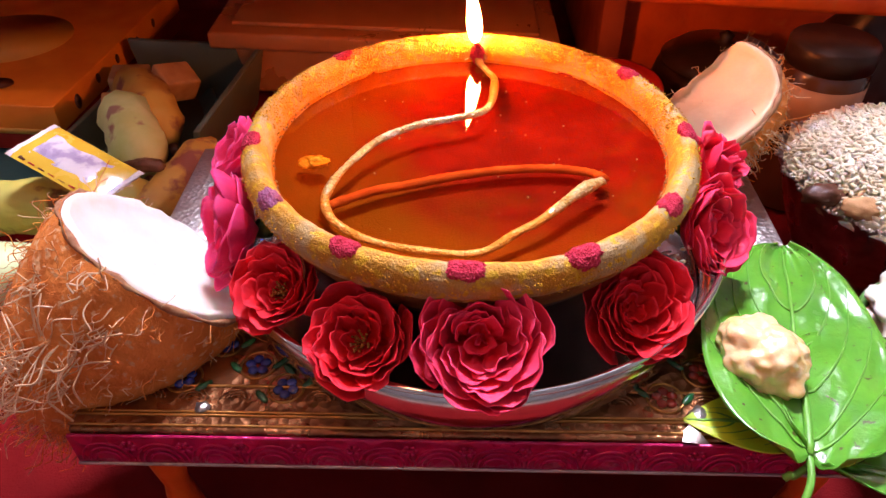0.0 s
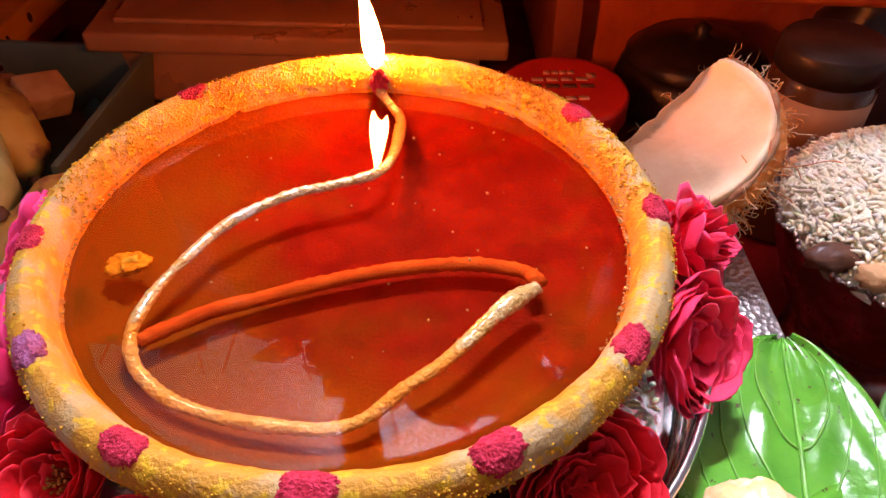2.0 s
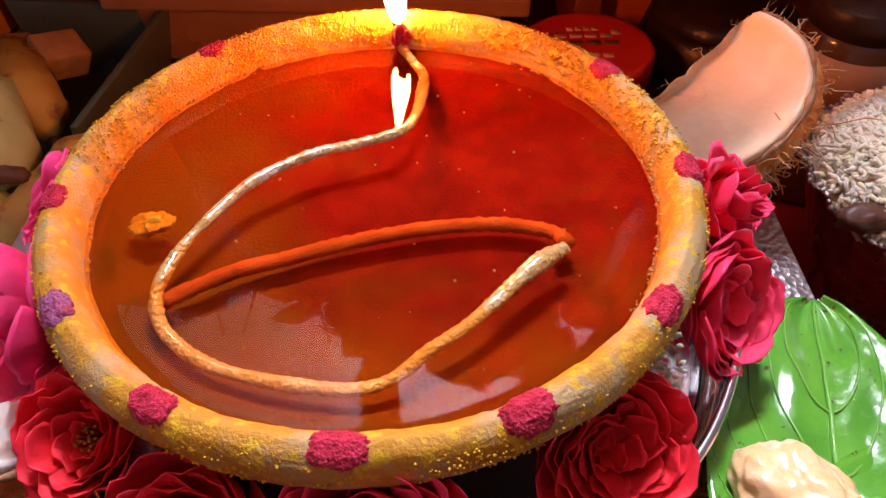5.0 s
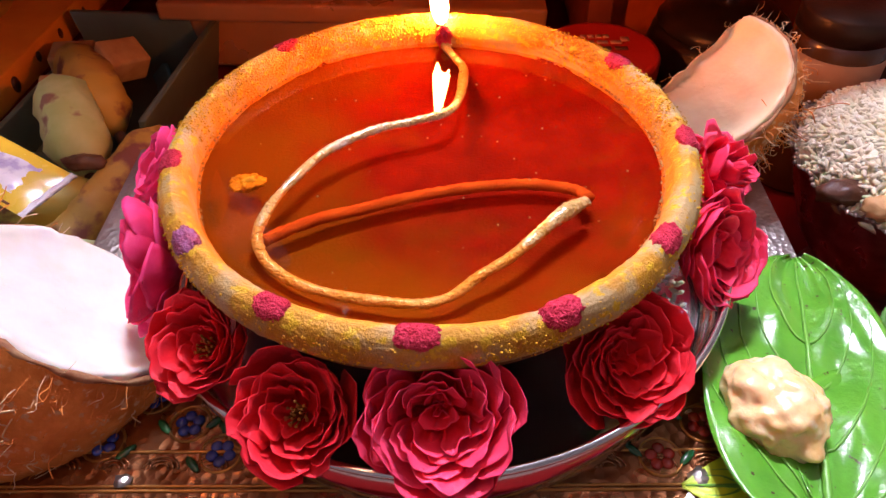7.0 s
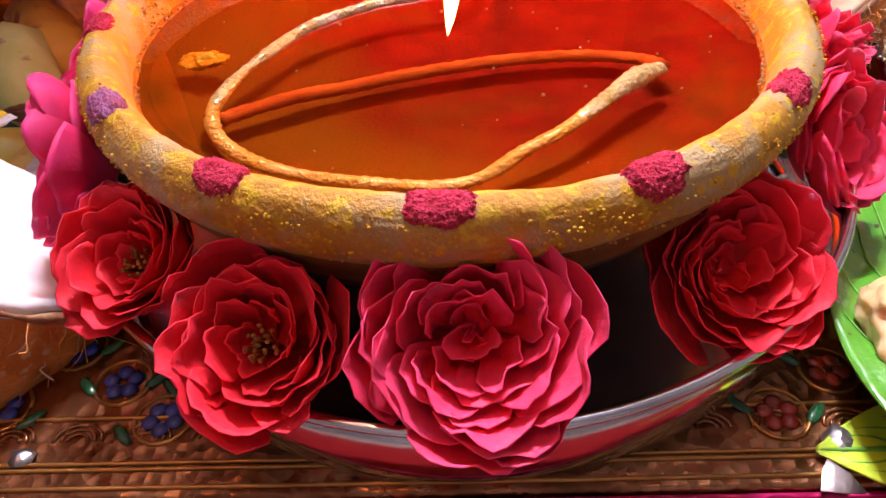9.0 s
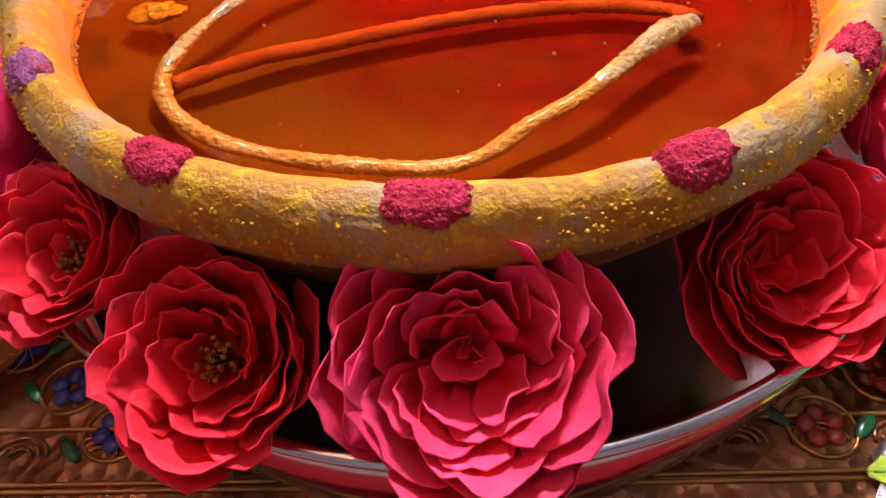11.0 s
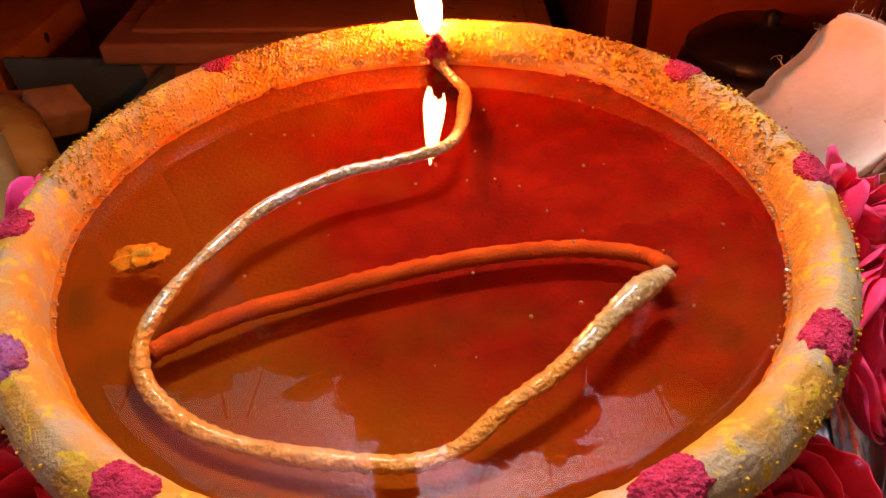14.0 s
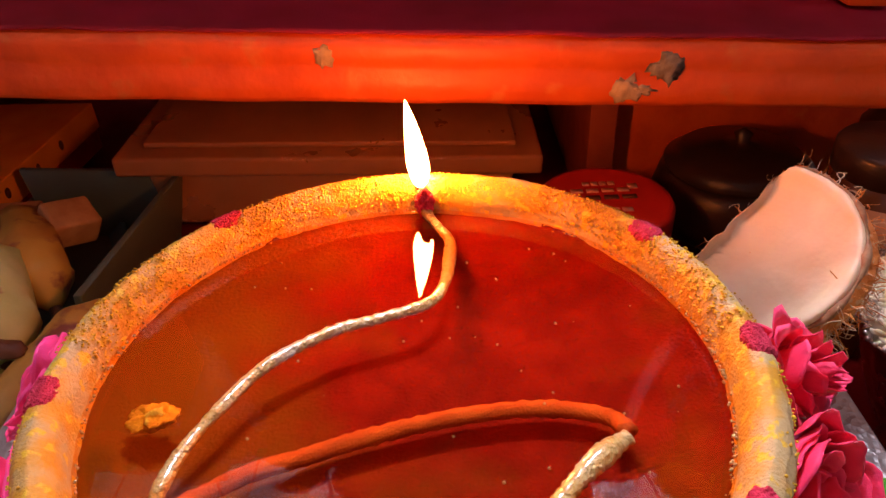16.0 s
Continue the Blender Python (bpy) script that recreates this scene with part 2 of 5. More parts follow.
blue_enamel = mat("blue_enamel", (0.02, 0.03, 0.22), (0.03, 0.06, 0.35), rough=0.2, coat=0.8)
green_enamel = mat("green_enamel", (0.01, 0.09, 0.03), (0.02, 0.14, 0.04), rough=0.2, coat=0.8)
red_enamel = mat("red_enamel", (0.35, 0.02, 0.01), (0.25, 0.02, 0.01), rough=0.2, coat=0.8)
gold_line = mat("gold_line", (0.52, 0.28, 0.08), (0.36, 0.17, 0.05), rough=0.38, metal=1.0)
orange_paint = mat("chipped_orange_paint", (0.78, 0.12, 0.012), (0.64, 0.085, 0.01), rough=0.45, scale=35, bump=0.6, grain=120, depth=0.0015, spots=((0.70, 0.16, 0.03), 60, 0.6, 0.72))
bare_wood = mat("bare_wood_chip", (0.55, 0.40, 0.24), (0.4, 0.28, 0.16), rough=0.8, scale=150, bump=0.6)
grey_chip = mat("grey_chip", (0.28, 0.24, 0.18), (0.18, 0.14, 0.1), rough=0.8, scale=250, bump=0.8)
red_cloth = mat("red_floor_cloth", (0.19, 0.003, 0.004), (0.14, 0.002, 0.003), rough=0.9, scale=25, bump=0.5, grain=900, spec=0.2)
shrine_cloth = mat("magenta_shelf_cloth", (0.30, 0.004, 0.030), (0.22, 0.003, 0.020), rough=0.7, scale=20, bump=0.4, grain=900)
dark_wood = mat("dark_red_wood", (0.34, 0.060, 0.016), (0.22, 0.036, 0.011), rough=0.6, scale=30, bump=0.4, grain=200)
# kept grey so that the unseen walls and ceiling bounce less light
plaster = mat("grey_plaster", (0.24, 0.23, 0.23), (0.21, 0.20, 0.20), rough=0.9, scale=5, bump=0.2, grain=90)
whitewash = mat("whitewashed_wall", (0.82, 0.81, 0.82), (0.76, 0.75, 0.76), rough=0.9, scale=5, bump=0.2, grain=90)
tiles = mat("floor_tile", (0.38, 0.30, 0.24), (0.32, 0.25, 0.2), rough=0.35, scale=8)
carton = mat("orange_carton", (0.88, 0.31, 0.03), (0.78, 0.24, 0.025), rough=0.5, scale=25, bump=0.1)
carton_red = mat("red_carton_band", (0.55, 0.03, 0.015), (0.45, 0.02, 0.01), rough=0.5, scale=40, bump=0.1)
print_dark = mat("dark_print", (0.10, 0.03, 0.015), (0.16, 0.05, 0.02), rough=0.6, scale=90, bump=0.05)
print_gold = mat("gold_print", (0.75, 0.42, 0.08), (0.68, 0.34, 0.06), rough=0.5, scale=90, bump=0.05)
teal = mat("teal_plastic", (0.06, 0.21, 0.25), (0.045, 0.17, 0.2), rough=0.45, scale=20, bump=0.1)
bin_green = mat("grey_green_plastic", (0.10, 0.14, 0.11), (0.08, 0.11, 0.09), rough=0.4, scale=25, bump=0.1)
frosted = mat("frosted_plastic", (0.72, 0.32, 0.14), (0.64, 0.27, 0.12), rough=0.30, scale=20, bump=0.05, transmission=0.45, ior=1.3)
tan_block = mat("tan_block", (0.55, 0.32, 0.14), (0.42, 0.22, 0.09), rough=0.7, scale=70, bump=0.4)
lid_red = mat("red_lid", (0.50, 0.02, 0.012), (0.42, 0.015, 0.01), rough=0.32, scale=30, bump=0.05)
print_pale = mat("pale_print", (0.65, 0.30, 0.2), (0.6, 0.25, 0.16), rough=0.5, scale=90, bump=0.05)
black_pot = mat("blackened_metal", (0.035, 0.02, 0.015), (0.06, 0.03, 0.02), rough=0.35, metal=0.4, scale=40, bump=0.2)
brown_glass = mat("brown_jar", (0.10, 0.04, 0.02), (0.07, 0.025, 0.012), rough=0.2, scale=30, bump=0.05, coat=0.5)
jar_label = mat("cream_label", (0.52, 0.30, 0.17), (0.46, 0.25, 0.14), rough=0.6, scale=60, bump=0.1)
banana_green = mat("green_banana", (0.46, 0.46, 0.10), (0.54, 0.42, 0.08), rough=0.5, scale=35, bump=0.2, grain=200, spots=((0.20, 0.10, 0.04), 45, 0.60, 0.66))
banana_pale = mat("pale_banana", (0.66, 0.78, 0.42), (0.50, 0.66, 0.26), rough=0.5, scale=40, bump=0.2, grain=200, spots=((0.30, 0.18, 0.14), 38, 0.62, 0.68))
banana_brown = mat("ripe_banana", (0.58, 0.40, 0.08), (0.44, 0.25, 0.06), rough=0.5, scale=30, bump=0.2, grain=200, spots=((0.24, 0.08, 0.06), 50, 0.52, 0.62))
sachet_yellow = mat("yellow_sachet", (0.72, 0.52, 0.05), (0.68, 0.46, 0.04), rough=0.25, scale=60, bump=0.4, grain=120, coat=0.4)
sachet_violet = mat("violet_print", (0.42, 0.36, 0.58), (0.7, 0.68, 0.75), rough=0.3, scale=90, mix=(0.45, 0.55), bump=0.1, coat=0.4)
sachet_white = mat("white_seal", (0.75, 0.75, 0.76), (0.62, 0.62, 0.64), rough=0.3, scale=120, bump=0.5, grain=500)
hibiscus = mat("hibiscus_petal", (0.80, 0.02, 0.06), (0.68, 0.012, 0.04), rough=0.6, scale=90, bump=0.3)
marigold = mat("marigold_petal", (0.92, 0.45, 0.01), (0.88, 0.36, 0.01), rough=0.7, scale=200, bump=0.4)
pulp_white = mat("white_sweet", (0.82, 0.80, 0.70), (0.72, 0.68, 0.55), rough=0.4, scale=120, bump=0.4, sss=0.2)
cup_green = mat("green_cup", (0.10, 0.26, 0.06), (0.07, 0.2, 0.04), rough=0.4, scale=50)
bubble_mat = mat("oil_bubble", (0.75, 0.45, 0.15), (0.75, 0.45, 0.15), rough=0.05, rough_vary=0.02, bump=0, transmission=0.6, coat=1.0)
flame_mat = glow("flame_glow", (1.0, 0.24, 0.045), 640.0)
tube_mat = glow("tube_light_glow", (0.85, 0.80, 1.0), 2400.0)
globe_mat = glow("globe_glow", (1.0, 0.34, 0.12), 125.0)


def oil_material():
    m = bpy.data.materials.new("amber_lamp_oil")
    m.use_nodes = True
    b = m.node_tree.nodes["Principled BSDF"]
    b.inputs["Base Color"].default_value = (1.0, 0.50, 0.15, 1)
    b.inputs["Roughness"].default_value = 0.0
    b.inputs["IOR"].default_value = 1.47
    b.inputs["Transmission Weight"].default_value = 1.0
    nt = m.node_tree
    co, nz, bp = nt.nodes.new("ShaderNodeTexCoord"), nt.nodes.new("ShaderNodeTexNoise"), nt.nodes.new("ShaderNodeBump")
    nz.inputs["Scale"].default_value = 28
    bp.inputs["Strength"].default_value, bp.inputs["Distance"].default_value = 0.02, 0.001
    nt.links.new(co.outputs["Object"], nz.inputs["Vector"])
    nt.links.new(nz.outputs["Fac"], bp.inputs["Height"])
    nt.links.new(bp.outputs["Normal"], b.inputs["Normal"])
    return m


oil_mat = oil_material()


def basin_material():
    """Red clay soaked with oil, stained ochre by settled turmeric near the edge and towards the front."""
    m = mat("oil_soaked_clay", (0.15, 0.008, 0.004), (0.105, 0.005, 0.003), spec=0.0, rough=0.6, scale=110, mix=(0.4, 0.6), bump=0.4, grain=900, spots=((0.06, 0.004, 0.001), 900, 0.56, 0.68))
    nt = m.node_tree
    n, link = nt.nodes, nt.links
    b = n["Principled BSDF"]
    co = n.new("ShaderNodeTexCoord")
    sep = n.new("ShaderNodeSeparateXYZ")
    link.new(co.outputs["Object"], sep.inputs["Vector"])
    flat = n.new("ShaderNodeVectorMath")
    flat.operation = "MULTIPLY"
    flat.inputs[1].default_value = (13.0, 13.0, 0.0)
    link.new(co.outputs["Object"], flat.inputs[0])
    radius = n.new("ShaderNodeVectorMath")
    radius.operation = "LENGTH"
    link.new(flat.outputs["Vector"], radius.inputs[0])
    blotch = n.new("ShaderNodeTexNoise")
    blotch.inputs["Scale"].default_value, blotch.inputs["Detail"].default_value = 48, 7
    link.new(co.outputs["Object"], blotch.inputs["Vector"])

    def add(a, k, c):
        q = n.new("ShaderNodeMath")
        q.operation = "MULTIPLY_ADD"
        link.new(a, q.inputs[0])
        q.inputs[1].default_value = k
        if c is None:
            q.inputs[2].default_value = -0.5
        else:
            link.new(c, q.inputs[2])
        return q.outputs[0]
    amount = add(radius.outputs["Value"], 0.75, None)
    amount = add(sep.outputs["Y"], -4.0, amount)
    amount = add(sep.outputs["X"], -6.0, amount)
    amount = add(blotch.outputs["Fac"], 1.1, amount)
    ramp = n.new("ShaderNodeMapRange")
    ramp.inputs["From Min"].default_value, ramp.inputs["From Max"].default_value = 0.30, 1.0
    link.new(amount, ramp.inputs["Value"])
    stain = n.new("ShaderNodeMix")
    stain.data_type = "RGBA"
    link.new(ramp.outputs["Result"], stain.inputs["Factor"])
    link.new(b.inputs["Base Color"].links[0].from_socket, stain.inputs["A"])
    stain.inputs["B"].default_value = (0.125, 0.038, 0.003, 1)
    link.new(stain.outputs["Result"], b.inputs["Base Color"])
    return m


basin_clay = basin_material()


# ---- structure: room, floor, shrine ----
FLOOR, TOP, OIL = -0.050, 0.038, 0.092
CENTRE = Vector((0.0055, 0.001, 0))

floor = tagged(part("floor", box(-1.8, 1.8, -2.0, 0.90, FLOOR - 0.1, FLOOR - 0.006), tiles), "plain brown tiled room floor", "floor", kind="structure")
cloth_bm = bmesh.new()
bmesh.ops.create_grid(cloth_bm, x_segments=90, y_segments=90, size=0.6)
for v in cloth_bm.verts:
    v.co.z = FLOOR - 0.002 + 0.0022 * noise.noise(v.co * 9) + 0.001 * noise.noise(v.co * 30)
    v.co.y += 0.06
bmesh.ops.solidify(cloth_bm, geom=list(cloth_bm.faces), thickness=0.0012)
tagged(part("floor_cloth", cloth_bm, red_cloth), "dark red cloth spread over the floor", "cloth", kind="structure")
for nm, b in (("wall_north", (-1.8, 1.8, 0.82, 0.90, FLOOR - 0.006, 2.6)), ("wall_south", (-1.8, 1.8, -2.08, -2.0, FLOOR - 0.1, 2.6)),
              ("wall_west", (-1.88, -1.8, -2.08, 0.90, FLOOR - 0.1, 2.6)), ("wall_east", (1.8, 1.88, -2.08, 0.90, FLOOR - 0.1, 2.6))):
    tagged(part(nm, box(*b), whitewash if nm == "wall_north" else plaster, smooth=False), "plain plastered room wall", "wall", kind="structure")
tagged(part("ceiling", box(-1.88, 1.88, -2.08, 0.90, 2.6, 2.68), plaster, smooth=False), "unseen grey plastered ceiling", "ceiling", kind="structure")


def shelf_plank():
    """The painted shelf board over the stored goods; it dips a little to one side."""
    t = thing("shrine_shelf", "chipped orange painted wooden shelf with a worn front edge", "shelf", pose(0.018, 0.2, 0.082, 0, 3.3, 0), kind="structure")
    bm = bmesh.new()
    nx, prof = 160, [(0.33, 0), (0.0008, 0.0), (-0.0006, 0.003), (-0.0008, 0.012), (0.0016, 0.0165), (0.0006, 0.020), (-0.0004, 0.027), (0.002, 0.031), (0.33, 0.031)]
    rows = []
    for i in range(nx + 1):
        x = -0.55 + 1.1 * i / nx
        rows.append([bm.verts.new((x, y + 0.0007 * noise.noise((x * 40, y * 9, z * 120)), z + 0.0008 * noise.noise((x * 25, 3, z * 50)))) for y, z in prof])
    for a, b in zip(rows, rows[1:]):
        for j in range(len(prof)):
            k = (j + 1) % len(prof)
            bm.faces.new((a[j], b[j], b[k], a[k]))
    bm.faces.new(rows[0]), bm.faces.new(rows[-1][::-1])
    bmesh.ops.recalc_face_normals(bm, faces=bm.faces)
    part("board", bm, orange_paint, t)
    for x, z, sx, sz, m, sd in ((0.090, 0.0085, 0.007, 0.006, bare_wood, 1.0), (0.099, 0.0088, 0.006, 0.0022, bare_wood, 4.0), (0.1085, 0.020, 0.0075, 0.0065, grey_chip, 2.0), (-0.058, 0.0235, 0.004, 0.005, bare_wood, 3.0)):
        part("paint_chip", lump(1.0, (sx, 0.0012, sz), 0.9, 2.2, sd, 3), m, t, "bare patch of chipped paint").location = (x, -0.0004, z)
    cb = bmesh.new()
    bmesh.ops.create_grid(cb, x_segments=80, y_segments=40, size=0.5)
    for v in cb.verts:
        x, y = v.co.x * 0.5, (v.co.y + 0.5) * 0.25
        v.co = Vector((x, 0.006 + y + 0.002 * noise.noise((x * 20, 1, 0)), 0.0335 + 0.0011 * noise.noise((x * 30, y * 30, 4))))
    bmesh.ops.solidify(cb, geom=list(cb.faces), thickness=0.001)
    part("shelf_cloth", cb, shrine_cloth, t, "magenta cloth lying on the shelf")
    for x0, x1 in ((-0.262, -0.240), (0.219, 0.241)):
        part("side_panel", box(x0, x1, 0.055, 0.25, 0.0355, 0.30, 0.001), orange_paint, t, "orange painted side panel")
    return t


shelf_plank()
store = thing("shrine_cabinet", "dark orange wooden cabinet closing round the shelf", "cabinet", kind="structure")
part("back_board", box(-0.62, 0.62, 0.56, 0.575, FLOOR, 0.30), dark_wood, store)
part("side_board", box(-0.64, -0.62, 0.22, 0.575, FLOOR, 0.30), dark_wood, store)
part("side_board", box(0.62, 0.64, 0.22, 0.575, FLOOR, 0.30), dark_wood, store)
part("divider", box(0.114, 0.132, 0.30, 0.56, FLOOR, 0.048, 0.001), dark_wood, store, "dark upright divider")
part("inner_panel", box(0.1325, 0.32, 0.335, 0.350, FLOOR, 0.048, 0.001), orange_paint, store, "orange painted inner panel")
board = thing("shrine_picture_board", "tall dark red framed board standing on the shelf", "board", pose(0.0, 0.33, 0.125))
for nm, xa, xb, top in (("middle_panel", -0.10, 0.14, 0.485), ("side_panel", -0.40, -0.1005, 0.360), ("side_panel", 0.1405, 0.40, 0.395)):
    part(nm, box(xa, xb, 0.004, 0.016, 0.0, top), dark_wood, board)
    part("top_frame", box(xa, xb - 0.0004, -0.004, 0.020, top + 0.0002, top + 0.026, 0.003), orange_paint, board, "orange painted top moulding")
for x, h in ((-0.4205, 0.360), (0.401, 0.395)):
    part("side_frame", box(x, x + 0.0195, -0.004, 0.020, 0.0, h, 0.002), orange_paint, board)

# unseen globe lamp, added as warm fill from the front left
gl = thing("fill_lamp", "unseen round fill lamp added under the ceiling", "lamp", pose(-0.50, -0.42, 2.45))
part("rose_plate", lathe([(0.0, 0.15), (0.05, 0.15), (0.05, 0.135), (0.012, 0.13), (0.012, 0.07), (0.0, 0.07)], 32, False), plaster, gl, "ceiling plate and stem")
gs = bmesh.new()
bmesh.ops.create_uvsphere(gs, u_segments=24, v_segments=14, radius=0.075)
part("globe", gs, globe_mat, gl, "glowing glass globe")

# tube lamp on the wall behind and above the shrine: the room's cool light
tl = thing("tube_light", "lit white tube lamp on the wall above the shrine", "lamp", pose(0.06, 0.765, 1.585))
part("batten", box(-0.19, 0.19, 0.028, 0.058, -0.012, 0.012, 0.003), plaster, tl)
part("tube", tube([Vector((-0.16 + 0.32 * i / 8, 0, 0)) for i in range(9)], 0.014, 16), tube_mat, tl, "glowing glass tube")
for x in (-0.17, 0.17):
    part("holder", box(x - 0.01, x + 0.01, -0.02, 0.028, -0.022, 0.022, 0.003), plaster, tl)


def hibiscus_flower(m, size, seed):
    f = thing("hibiscus_flower", "wilted red hibiscus hung on the canopy's edge", "flower", m, "flowers on the canopy")
    rnd = random.Random(seed)
    for k in range(5):
        bm = bmesh.new()
        bmesh.ops.create_grid(bm, x_segments=8, y_segments=8, size=0.5)
        for v in bm.verts:
            u, w = v.co.x * 2, v.co.y + 0.5
            half = size * 0.45 * math.sin(min(1, w * 1.05) * 2.6) ** 0.7 if 0 < w < 1 else 0.002
            v.co = Vector((size * w, u * max(half, 0.002), size * (0.35 * w - 0.5 * w * w) + 0.12 * size * noise.noise((u * 2, w * 4, seed + k))))
        bmesh.ops.solidify(bm, geom=list(bm.faces), thickness=0.0005)
        ob = part("petal", bm, hibiscus, f)
        ob.matrix_basis = Matrix.Rotation(2 * math.pi * k / 5 + rnd.uniform(-0.2, 0.2), 4, "Z") @ Matrix.Rotation(rnd.uniform(-0.3, 0.3), 4, "Y")
    part("pistil", tube([Vector((0, 0, 0)), Vector((0.002, 0, 0.4 * size)), Vector((0.006, 0, 0.9 * size))], 0.0012, 6), hibiscus, f)
    part("calyx", lump(0.006, (1, 1, 1.4), 0.2, 2, seed, 2), sepal_mat, f)
    return f


def marigold_flower(m, size, seed):
    f = thing("marigold_flower", "orange marigold hung on the canopy's edge", "flower", m, "flowers on the canopy")
    bm = bmesh.new()
    rnd = random.Random(seed)
    for k in range(90):
        d = Vector((rnd.gauss(0, 1), rnd.gauss(0, 1), abs(rnd.gauss(0, 1)))).normalized()
        s = Matrix.Translation(d * size * 0.6) @ d.to_track_quat("Z", "Y").to_matrix().to_4x4() @ Matrix.Diagonal((0.3 * size, 0.12 * size, 0.5 * size, 1))
        bmesh.ops.create_icosphere(bm, subdivisions=1, radius=1.0, matrix=s)
    part("petal_head", bm, marigold, f)
    return f


for x, z, s, sd in ((-0.215, 0.500, 0.050, 1), (-0.110, 0.505, 0.056, 2), (-0.025, 0.610, 0.050, 7), (0.098, 0.612, 0.066, 3), (0.040, 0.625, 0.052, 4), (-0.165, 0.485, 0.060, 12), (-0.062, 0.560, 0.058, 13), (0.192, 0.528, 0.060, 14), (0.262, 0.532, 0.054, 15), (-0.285, 0.495, 0.054, 16)):
    hibiscus_flower(aim((x, 0.312, z), (0.3 * math.sin(sd), -0.85, 0.3), 40 * sd), s, sd)
for x, z, s, sd in ((-0.060, 0.650, 0.024, 5), (-0.062, 0.69, 0.024, 6), (-0.066, 0.732, 0.026, 8), (-0.069, 0.775, 0.024, 10), (-0.071, 0.815, 0.022, 11), (0.228, 0.545, 0.024, 9)):
    marigold_flower(aim((x, 0.318, z), (0.1, -0.8, -0.3)), s, sd)
tagged(part("garland_cord", tube([Vector((-0.058 - 0.0006 * i, 0.32 + 0.0004 * i * i, 0.63 + 0.028 * i)) for i in range(32)], 0.0012, 6), banana_brown), "thin cord on which the marigolds hang", "cord")


